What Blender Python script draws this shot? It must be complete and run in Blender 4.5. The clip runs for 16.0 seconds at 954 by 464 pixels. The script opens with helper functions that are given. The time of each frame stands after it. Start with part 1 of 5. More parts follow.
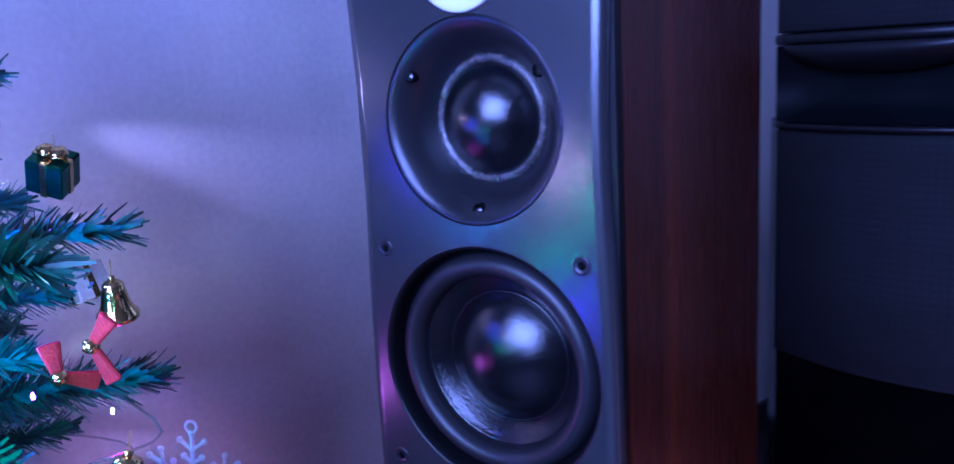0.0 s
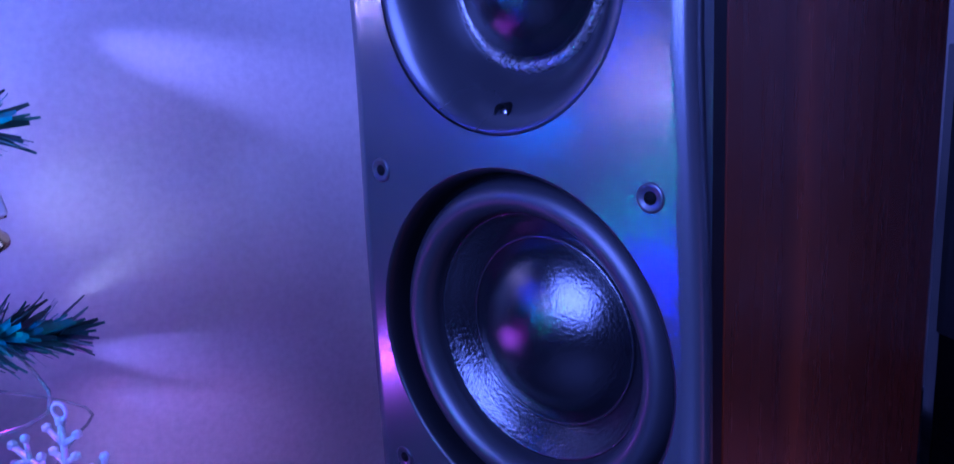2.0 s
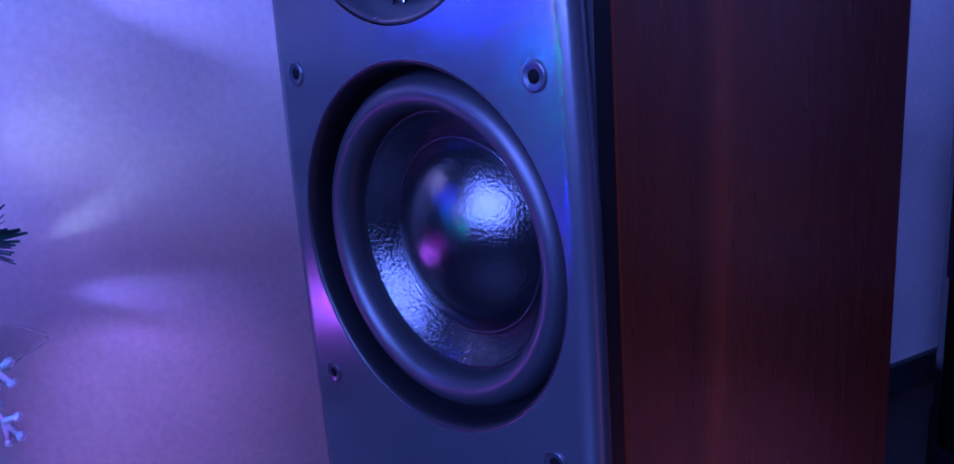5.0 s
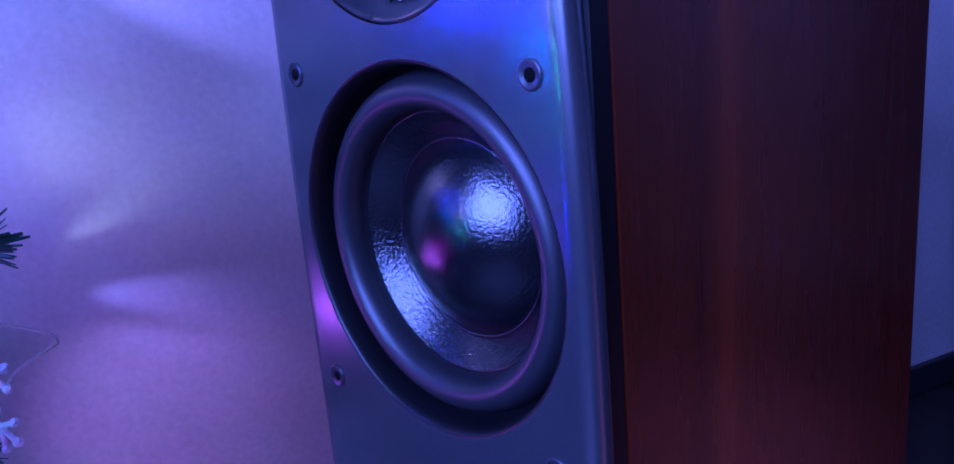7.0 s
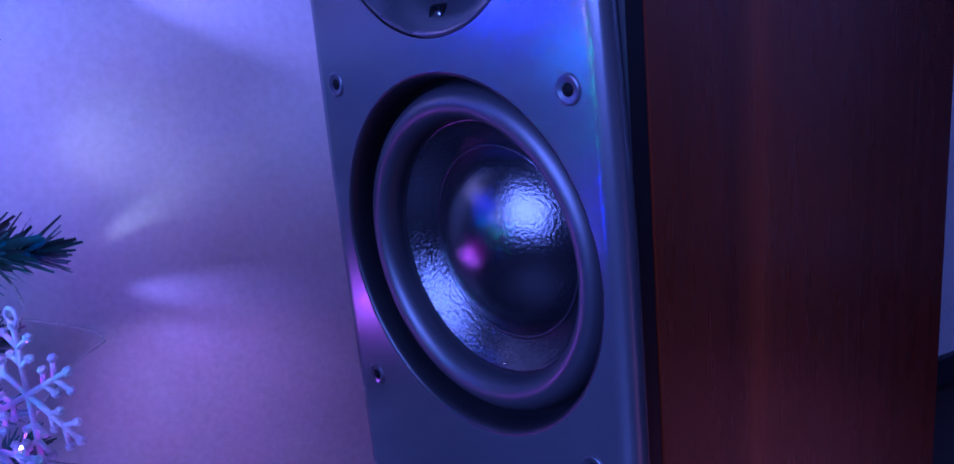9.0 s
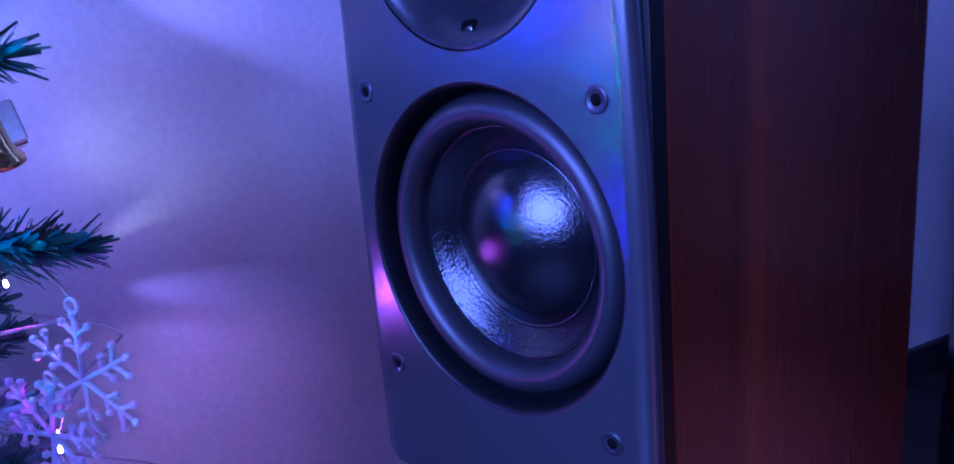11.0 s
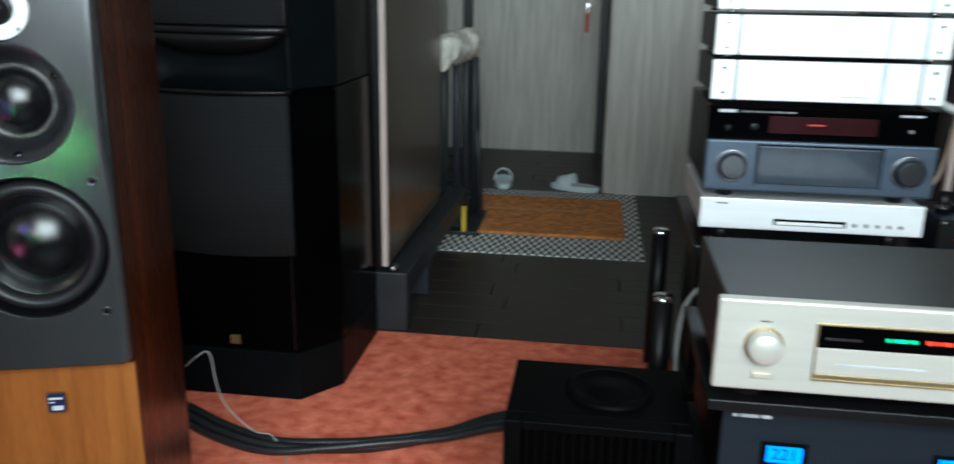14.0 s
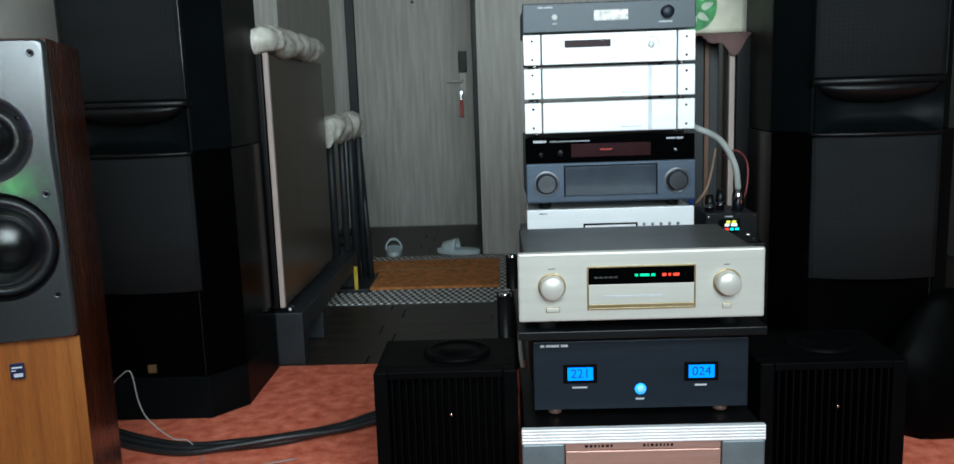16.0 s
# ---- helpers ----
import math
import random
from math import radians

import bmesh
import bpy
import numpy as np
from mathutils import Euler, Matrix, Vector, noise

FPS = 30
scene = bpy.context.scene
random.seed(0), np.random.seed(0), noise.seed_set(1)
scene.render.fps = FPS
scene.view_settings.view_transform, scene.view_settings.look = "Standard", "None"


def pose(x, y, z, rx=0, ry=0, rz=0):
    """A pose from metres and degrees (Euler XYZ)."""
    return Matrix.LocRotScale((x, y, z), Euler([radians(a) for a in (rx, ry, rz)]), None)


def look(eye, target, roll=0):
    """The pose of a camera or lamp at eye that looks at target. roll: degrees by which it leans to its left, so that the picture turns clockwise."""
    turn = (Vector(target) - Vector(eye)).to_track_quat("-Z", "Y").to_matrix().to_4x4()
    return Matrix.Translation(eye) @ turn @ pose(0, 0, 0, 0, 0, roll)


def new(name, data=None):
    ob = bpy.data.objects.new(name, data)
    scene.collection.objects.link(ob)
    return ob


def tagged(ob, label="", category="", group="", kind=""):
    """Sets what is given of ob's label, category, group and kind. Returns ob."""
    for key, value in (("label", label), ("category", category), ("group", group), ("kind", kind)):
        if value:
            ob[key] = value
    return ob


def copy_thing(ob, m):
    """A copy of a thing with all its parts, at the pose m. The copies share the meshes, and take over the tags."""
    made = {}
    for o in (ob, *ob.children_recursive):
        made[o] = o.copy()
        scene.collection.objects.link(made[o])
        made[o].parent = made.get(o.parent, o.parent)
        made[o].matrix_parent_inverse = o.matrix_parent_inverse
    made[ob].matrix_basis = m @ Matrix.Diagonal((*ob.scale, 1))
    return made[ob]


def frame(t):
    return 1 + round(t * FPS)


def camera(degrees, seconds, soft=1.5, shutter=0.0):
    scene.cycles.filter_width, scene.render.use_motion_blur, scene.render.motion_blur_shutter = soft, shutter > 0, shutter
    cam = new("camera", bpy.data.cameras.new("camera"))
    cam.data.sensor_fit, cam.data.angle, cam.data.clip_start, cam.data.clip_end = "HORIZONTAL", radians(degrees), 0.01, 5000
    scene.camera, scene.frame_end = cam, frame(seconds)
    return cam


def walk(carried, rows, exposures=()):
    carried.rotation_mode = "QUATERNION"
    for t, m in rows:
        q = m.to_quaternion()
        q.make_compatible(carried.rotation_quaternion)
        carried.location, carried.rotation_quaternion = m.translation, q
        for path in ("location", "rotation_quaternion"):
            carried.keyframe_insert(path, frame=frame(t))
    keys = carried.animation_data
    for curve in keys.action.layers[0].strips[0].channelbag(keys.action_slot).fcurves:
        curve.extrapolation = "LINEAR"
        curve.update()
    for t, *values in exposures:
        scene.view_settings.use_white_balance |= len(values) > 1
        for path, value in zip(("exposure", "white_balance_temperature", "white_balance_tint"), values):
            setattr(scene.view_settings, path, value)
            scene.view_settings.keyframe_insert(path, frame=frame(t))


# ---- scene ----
cam = camera(58.6, 16.0, soft=1.5, shutter=0.4)
PATH = [
    (0, (0.081, -0.036, 0.891), (-1.45, 1.189, 0.495), -3.3),
    (0.5, (0.001, 0.070, 0.858), (-1.669, 1.097, 0.459), -4.6),
    (1, (-0.04, 0.115, 0.834), (-1.739, 1.09, 0.427), -4.3),
    (1.5, (-0.046, 0.134, 0.832), (-1.751, 1.09, 0.409), -3.6),
    (2, (-0.045, 0.132, 0.824), (-1.734, 1.094, 0.353), -3.3),
    (2.5, (-0.043, 0.129, 0.803), (-1.733, 1.083, 0.319), -3.1),
    (3, (-0.04, 0.12, 0.803), (-1.728, 1.079, 0.325), -3.0),
    (3.5, (-0.027, 0.125, 0.804), (-1.718, 1.071, 0.307), -3.0),
    (4, (-0.021, 0.146, 0.795), (-1.755, 1.011, 0.298), -3.8),
    (4.5, (-0.016, 0.179, 0.781), (-1.74, 1.05, 0.26), -4.2),
    (7, (-0.019, 0.207, 0.778), (-1.77, 1.018, 0.254), -5.1),
    (7.5, (-0.015, 0.2065, 0.781), (-1.765, 1.0166, 0.258), -5.0),
    (8, (-0.011, 0.206, 0.784), (-1.775, 0.982, 0.25), -5.4),
    (8.5, (-0.014, 0.204, 0.783), (-1.786, 0.97, 0.261), -5.0),
    (8.7, (-0.013, 0.2, 0.786), (-1.782, 0.959, 0.244), -5.7),
    (10.8, (-0.002, 0.168, 0.8), (-1.751, 0.953, 0.231), -5.6),
    (11, (0.008, 0.149, 0.801), (-1.722, 0.991, 0.255), -5.1),
    (11.5, (0.035, 0.057, 0.836), (-1.646, 0.993, 0.288), -4.3),
    (12, (0.075, -0.093, 0.879), (-1.415, 1.12, 0.324), -1.9),
    (12.2, (0.104, -0.148, 0.901), (-1.302, 1.165, 0.352), -0.8),
    (12.5, (0.126, -0.22, 0.921), (-1.121, 1.237, 0.352), -0.3),
    (13, (0.21, -0.359, 0.963), (-0.856, 1.242, 0.414), -0.4),
    (13.5, (0.288, -0.49, 1.008), (-0.433, 1.285, 0.432), 0.5),
    (14, (0.317, -0.613, 0.997), (0.055, 1.29, 0.44), 0.9),
    (14.5, (0.382, -0.743, 0.999), (0.29, 1.183, 0.466), 0.7),
    (15, (0.474, -0.884, 1.001), (0.355, 1.039, 0.465), -0.8),
    (15.5, (0.485, -0.983, 0.984), (0.407, 0.957, 0.505), -1.7),
    (16, (0.468, -1.079, 0.899), (0.414, 0.893, 0.574), -1.9),
]
# the string lights swap between a blue and an amber set, and the phone's picture tints with them
BLUE, AMBER, DAY = (-0.68, 3700, 74), (-0.38, 15000, 27), (-0.74, 5900, -2)
PALE_BLUE, PALE_AMBER = (-0.1, 3900, 24), (0.0, 9300, 25)
EARLY_BLUE = (-0.62, 3850, 58)
SWAPS = [(0.0, EARLY_BLUE), (0.1, AMBER), (0.5, EARLY_BLUE), (1.5, AMBER), (1.9, BLUE), (2.4, AMBER), (2.9, BLUE), (3.3, AMBER), (3.75, BLUE), (4.3, AMBER), (4.7, BLUE),
         (5.2, AMBER), (5.7, BLUE), (6.2, AMBER), (6.6, BLUE), (7.15, AMBER), (7.45, BLUE), (7.95, AMBER), (8.85, BLUE), (9.35, AMBER), (9.85, BLUE),
         (10.3, AMBER), (10.7, BLUE), (11.4, AMBER), (11.75, (-0.24, 3450, 50)), (12.15, PALE_AMBER), (12.7, PALE_BLUE), (13.25, (0.02, 8000, 3)), (13.8, (-0.32, 5950, -2)), (14.3, (-0.98, 5900, -2)), (15.2, DAY)]
TINTS = []
for n, (t, look_now) in enumerate(SWAPS):
    until = SWAPS[n + 1][0] if n + 1 < len(SWAPS) else 16.04
    TINTS += [(t, *look_now), (until - 0.04, *look_now)]
walk(cam, [(t, look(eye, target, roll)) for t, eye, target, roll in PATH], TINTS)

# ---- light ----
world = bpy.data.worlds.new("sky")
scene.world = world
world.use_nodes = True
sky = world.node_tree.nodes.new("ShaderNodeTexSky")
sky.sky_type, sky.sun_disc, sky.sun_elevation, sky.sun_rotation = "NISHITA", False, radians(35), radians(200)
world.node_tree.links.new(sky.outputs[0], world.node_tree.nodes["Background"].inputs[0])
world.node_tree.nodes["Background"].inputs[1].default_value = 0.1


def lamp(name, kind, energy, colour, m, size=0.02, size_y=None):
    data = bpy.data.lights.new(name, kind)
    data.energy, data.color = energy, colour
    if kind == "AREA":
        data.shape, data.size, data.size_y = "RECTANGLE", size, size_y
    else:
        data.shadow_soft_size = size
    if kind == "SPOT":
        data.spot_size, data.spot_blend = radians(size_y), 1.0
    ob = new(name, data)
    ob.matrix_world = m
    return ob


# daylight through the window behind the camera
WIN = (-0.2, 1.8, 0.95, 2.5)
lamp("window_daylight", "AREA", 185, (0.93, 0.97, 1.0), look(((WIN[0] + WIN[1]) / 2, -1.92, (WIN[2] + WIN[3]) / 2), (0.3, 1.4, 0.2)), WIN[1] - WIN[0], WIN[3] - WIN[2])

# the tree's string lights, gathered where most bulbs hang
lamp("tree_light_high", "POINT", 0.72, (1.0, 0.67, 0.40), pose(-0.68, 0.035, 0.86), 0.006)
lamp("tree_light_low", "POINT", 0.7, (1.0, 0.20, 0.46), pose(-0.63, 0.10, 0.53), 0.006)
lamp("tree_light_middle", "POINT", 0.10, (1.0, 0.02, 0.35), pose(-0.52, 0.12, 0.60), 0.008)
lamp("tree_light_green", "POINT", 0.27, (0.15, 1.0, 0.26), pose(-0.335, 0.01, 0.735), 0.008)
lamp("tree_light_warm", "POINT", 0.45, (1.0, 0.62, 0.36), pose(-0.398, 0.016, 0.768), 0.008)
lamp("tree_light_blue", "POINT", 0.7, (0.30, 0.22, 1.0), pose(-0.526, 0.036, 0.797), 0.008)
lamp("tree_light_blue_low", "POINT", 0.40, (0.22, 0.14, 1.0), pose(-0.395, 0.03, 0.605), 0.008)
lamp("tree_light_bright_blue", "POINT", 0.45, (0.22, 0.25, 1.0), pose(-0.452, 0.020, 0.815), 0.006)
lamp("tree_light_cyan", "POINT", 0.30, (0.20, 0.75, 1.0), pose(-0.470, 0.035, 0.735), 0.006)
lamp("tree_light_green_low", "POINT", 0.22, (0.12, 1.0, 0.22), pose(-0.392, 0.052, 0.668), 0.006)
# two spots added to lay pools of the tree's light on the plaster
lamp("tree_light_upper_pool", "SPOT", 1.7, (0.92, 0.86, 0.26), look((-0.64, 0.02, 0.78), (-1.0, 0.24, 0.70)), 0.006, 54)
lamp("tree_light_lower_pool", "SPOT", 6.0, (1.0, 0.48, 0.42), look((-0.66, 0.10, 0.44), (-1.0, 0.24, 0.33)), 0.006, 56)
# narrow spots added beside the plaster, imitating streaks thrown by foil and branches
lamp("added_round_pool_spot", "SPOT", 0.42, (1.0, 0.86, 0.30), look((-0.86, 0.10, 0.68), (-1.0, 0.215, 0.675)), 0.003, 44)
lamp("added_rising_streak_spot", "SPOT", 1.5, (1.0, 0.88, 0.34), look((-0.972, 0.10, 0.535), (-1.0, 0.25, 0.602)), 0.002, 17)
lamp("added_low_streak_spot", "SPOT", 2.2, (1.0, 0.66, 0.72), look((-0.968, 0.09, 0.535), (-1.0, 0.30, 0.480)), 0.002, 19)
lamp("added_low_second_streak_spot", "SPOT", 1.5, (1.0, 0.62, 0.70), look((-0.972, 0.11, 0.50), (-1.0, 0.27, 0.425)), 0.002, 13)
lamp("added_top_streak_spot", "SPOT", 7.5, (1.0, 0.82, 0.80), look((-0.955, 0.10, 0.885), (-1.0, 0.44, 0.765)), 0.003, 20)

# ---- materials ----
def surface(name, base, rough=0.5, metal=0.0, vary=0.15, scale=12.0, bump=0.05, grain=300.0, coat=0.0, stretch=(1, 1, 1), other=None, sheen=0.0, glow=0.0, clear=0.0, shine=0.5):
    """A material with a slow stain and a fine grain; other: a second colour that the stain leads to."""
    m = bpy.data.materials.new(name)
    m.use_nodes = True
    nodes, links = m.node_tree.nodes, m.node_tree.links
    bsdf = nodes["Principled BSDF"]
    place, turn = nodes.new("ShaderNodeTexCoord"), nodes.new("ShaderNodeMapping")
    turn.inputs["Scale"].default_value = stretch
    links.new(place.outputs["Object"], turn.inputs["Vector"])
    slow, fine = nodes.new("ShaderNodeTexNoise"), nodes.new("ShaderNodeTexNoise")
    slow.inputs["Scale"].default_value, slow.inputs["Detail"].default_value = scale, 6
    fine.inputs["Scale"].default_value, fine.inputs["Detail"].default_value = grain, 3
    for n in (slow, fine):
        links.new(turn.outputs[0], n.inputs["Vector"])
    ramp = nodes.new("ShaderNodeValToRGB")
    dark = other or tuple(c * (1 - vary * 1.6) for c in base)
    light = base if other else tuple(min(1, c * (1 + vary)) for c in base)
    ramp.color_ramp.elements[0].position, ramp.color_ramp.elements[1].position = 0.3, 0.7
    ramp.color_ramp.elements[0].color, ramp.color_ramp.elements[1].color = (*dark, 1), (*light, 1)
    links.new(slow.outputs["Fac"], ramp.inputs["Fac"])
    mix = nodes.new("ShaderNodeMix")
    mix.data_type, mix.blend_type = "RGBA", "OVERLAY"
    mix.inputs[0].default_value = min(1.0, vary * 1.5)
    links.new(ramp.outputs["Color"], mix.inputs[6])
    links.new(fine.outputs["Fac"], mix.inputs[7])
    links.new(mix.outputs[2], bsdf.inputs["Base Color"])
    worn = nodes.new("ShaderNodeMapRange")
    worn.inputs["To Min"].default_value, worn.inputs["To Max"].default_value = max(0.02, rough * 0.82), min(1, rough * 1.2)
    links.new(slow.outputs["Fac"], worn.inputs["Value"])
    links.new(worn.outputs[0], bsdf.inputs["Roughness"])
    bsdf.inputs["Metallic"].default_value = metal
    bsdf.inputs["Coat Weight"].default_value = coat
    bsdf.inputs["Specular IOR Level"].default_value = shine
    bsdf.inputs["Coat Roughness"].default_value = 0.06
    bsdf.inputs["Sheen Weight"].default_value = sheen
    bsdf.inputs["Transmission Weight"].default_value = clear
    if glow:
        bsdf.inputs["Emission Color"].default_value = (*base, 1)
        bsdf.inputs["Emission Strength"].default_value = glow
    if bump:
        b = nodes.new("ShaderNodeBump")
        b.inputs["Strength"].default_value, b.inputs["Distance"].default_value = bump, 0.002
        links.new(fine.outputs["Fac"], b.inputs["Height"])
        links.new(b.outputs[0], bsdf.inputs["Normal"])
    return m


def checks(name, one, two, size, rough=0.9, stretch=(1, 1, 1)):
    """A woven pattern of two colours."""
    m = surface(name, one, rough, bump=0.4, grain=500)
    nodes, links = m.node_tree.nodes, m.node_tree.links
    place, turn, check = nodes.new("ShaderNodeTexCoord"), nodes.new("ShaderNodeMapping"), nodes.new("ShaderNodeTexChecker")
    turn.inputs["Scale"].default_value = stretch
    check.inputs["Scale"].default_value = 1 / size
    check.inputs["Color1"].default_value, check.inputs["Color2"].default_value = (*one, 1), (*two, 1)
    links.new(place.outputs["Object"], turn.inputs["Vector"])
    links.new(turn.outputs[0], check.inputs["Vector"])
    links.new(check.outputs["Color"], nodes["Principled BSDF"].inputs["Base Color"])
    return m


def light_source(name, colour, strength):
    m = bpy.data.materials.new(name)
    m.use_nodes = True
    bsdf = m.node_tree.nodes["Principled BSDF"]
    bsdf.inputs["Base Color"].default_value = (*colour, 1)
    bsdf.inputs["Emission Color"].default_value = (*colour, 1)
    bsdf.inputs["Emission Strength"].default_value = strength
    return m


def clear_plastic(name, tint, rough=0.08):
    m = surface(name, tint, rough, vary=0.05, bump=0.1, grain=60, clear=0.85)
    m.node_tree.nodes["Principled BSDF"].inputs["IOR"].default_value = 1.35
    return m


PLASTER = surface("warm_white_plaster", (0.53, 0.50, 0.45), 0.75, vary=0.12, scale=4.0, bump=0.12, grain=120)
LAMINATE = surface("grey_oak_laminate", (0.56, 0.54, 0.49), 0.5, vary=0.13, scale=9, bump=0.06, grain=70, stretch=(6, 6, 0.35))
DARK_LAMINATE = surface("dark_brown_laminate", (0.085, 0.062, 0.045), 0.22, vary=0.2, scale=8, bump=0.03, grain=60, stretch=(6, 1, 0.3))
# unseen walls and ceiling, coloured dark to hold back bounced light
UNSEEN_DIM_WALL = surface("unseen_wall_darkened_against_bounce", (0.075, 0.068, 0.062), 0.85, vary=0.08)
CEILING = surface("unseen_ceiling_darkened_against_bounce", (0.20, 0.20, 0.20), 0.9, vary=0.03)
CARPET = surface("coral_red_plush_carpet", (0.94, 0.28, 0.17), 0.95, vary=0.45, scale=24, bump=1.0, grain=230, other=(0.60, 0.105, 0.058), shine=0.1)
PLANK = surface("dark_brown_floorboard", (0.032, 0.025, 0.020), 0.42, vary=0.25, scale=9, bump=0.08, grain=90, stretch=(0.5, 6, 1), shine=0.3)
HOUNDSTOOTH = checks("black_white_woven_mat", (0.02, 0.02, 0.02), (0.85, 0.85, 0.82), 0.016, stretch=(1, 0.40, 1))
COIR = surface("orange_brown_coir", (0.66, 0.25, 0.07), 0.95, vary=0.3, scale=40, bump=0.8, grain=400)
COIR_WORN = surface("worn_pale_coir", (0.62, 0.34, 0.15), 0.95, vary=0.3, scale=60, bump=0.8, grain=400)
BASEBOARD = surface("black_baseboard", (0.02, 0.02, 0.022), 0.4)


def veneer(name, plain, pale, dark, rough, shine):
    """Quarter-sawn veneer: fine upright grain, one pale and one dark figure band along the board's depth."""
    m = surface(name, plain, rough, vary=0.1, scale=7, bump=0.02, grain=90, shine=shine, stretch=(9, 9, 0.5), other=dark)
    nodes, links = m.node_tree.nodes, m.node_tree.links
    bsdf = nodes["Principled BSDF"]
    place, sway, cut, join = nodes.new("ShaderNodeTexCoord"), nodes.new("ShaderNodeTexNoise"), nodes.new("ShaderNodeSeparateXYZ"), nodes.new("ShaderNodeMath")
    sway.inputs["Scale"].default_value = 2.2
    links.new(place.outputs["Object"], sway.inputs["Vector"])
    links.new(place.outputs["Object"], cut.inputs[0])
    join.operation = "MULTIPLY_ADD"
    join.inputs[1].default_value = 0.035
    links.new(sway.outputs["Fac"], join.inputs[0])
    links.new(cut.outputs["Y"], join.inputs[2])
    ramp = nodes.new("ShaderNodeValToRGB")
    ramp.color_ramp.interpolation = "EASE"
    stops = ((0.0, 0.20), (0.085, 0.25), (0.098, 0.05), (0.108, 0.35), (0.122, 1.0), (0.140, 0.45), (0.180, 0.25), (0.250, 0.08), (0.340, 0.0))
    ramp.color_ramp.elements[0].position, ramp.color_ramp.elements[0].color = stops[0][0], (stops[0][1],) * 3 + (1,)
    ramp.color_ramp.elements[1].position, ramp.color_ramp.elements[1].color = stops[-1][0], (stops[-1][1],) * 3 + (1,)
    for at, v in stops[1:-1]:
        ramp.color_ramp.elements.new(at).color = (v, v, v, 1)
    links.new(join.outputs[0], ramp.inputs["Fac"])
    mix = nodes.new("ShaderNodeMix")
    mix.data_type = "RGBA"
    mix.inputs[7].default_value = (*pale, 1)
    links.new(ramp.outputs["Color"], mix.inputs[0])
    links.new(bsdf.inputs["Base Color"].links[0].from_socket, mix.inputs[6])
    links.new(mix.outputs[2], bsdf.inputs["Base Color"])
    return m


# side cherry set far darker than the front, its shade in the colour
CHERRY_SHADED = veneer("shaded_red_cherry_veneer", (0.054, 0.0090, 0.0010), (0.125, 0.023, 0.0016), (0.043, 0.0073, 0.0009), 0.27, 0.45)
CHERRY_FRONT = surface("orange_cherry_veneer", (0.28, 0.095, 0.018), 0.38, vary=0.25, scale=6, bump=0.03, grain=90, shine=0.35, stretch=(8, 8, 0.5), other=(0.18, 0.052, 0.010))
BAFFLE = surface("satin_charcoal_paint", (0.118, 0.120, 0.123), 0.25, metal=0.85, vary=0.06, scale=5, bump=0.03, grain=900)
BLACK_SATIN = surface("black_satin_plastic", (0.004, 0.004, 0.0045), 0.38, vary=0.1, bump=0.02, shine=0.25)
WAVEGUIDE = surface("satin_dark_grey_alloy", (0.028, 0.028, 0.030), 0.28, metal=0.6, vary=0.06, bump=0.02, grain=900)
RUBBER = surface("black_rubber", (0.010, 0.010, 0.011), 0.40, vary=0.1, bump=0.03, grain=500, shine=0.4)
CONE_COAT = surface("doped_black_cone", (0.004, 0.004, 0.0045), 0.19, vary=0.15, scale=40, bump=0.26, grain=520, coat=0.1, shine=0.5)
DOME_COAT = surface("glossy_doped_dome", (0.003, 0.003, 0.0035), 0.20, vary=0.15, scale=60, bump=0.17, grain=600, coat=0.08, shine=0.6)
STICKY = surface("shiny_lacquer_ring", (0.06, 0.055, 0.05), 0.16, metal=0.2, vary=0.4, scale=180, bump=1.0, grain=420, coat=0.6)
WHITE_RING = surface("white_painted_alloy", (0.72, 0.72, 0.70), 0.4, vary=0.04)
GROMMET = surface("dark_nickel", (0.06, 0.06, 0.065), 0.3, metal=0.8)
STEEL = surface("blackened_steel", (0.22, 0.22, 0.23), 0.3, metal=1.0)
CHROME = surface("polished_chrome", (0.7, 0.7, 0.71), 0.14, metal=1.0, bump=0)
DULL_STEEL = surface("dull_satin_steel", (0.58, 0.57, 0.53), 0.45, metal=0.15)
HOLE = surface("dark_recess", (0.002, 0.002, 0.002), 0.8, bump=0, shine=0.05)
NAVY = surface("navy_enamel", (0.012, 0.016, 0.05), 0.3)
PRINT = surface("pale_print", (0.55, 0.57, 0.6), 0.5, bump=0)
GLOSS_BLACK = surface("black_piano_lacquer", (0.0010, 0.0010, 0.0012), 0.16, vary=0.1, bump=0, shine=0.03)
GREY_BLACK = surface("dark_slate_paint", (0.0030, 0.0042, 0.0048), 0.42, vary=0.1, bump=0.03, shine=0.06)
GRILLE = surface("charcoal_grille_cloth", (0.0055, 0.0066, 0.0075), 0.6, vary=0.3, scale=4, bump=0.6, grain=700, stretch=(0.3, 0.3, 4), shine=0.25)

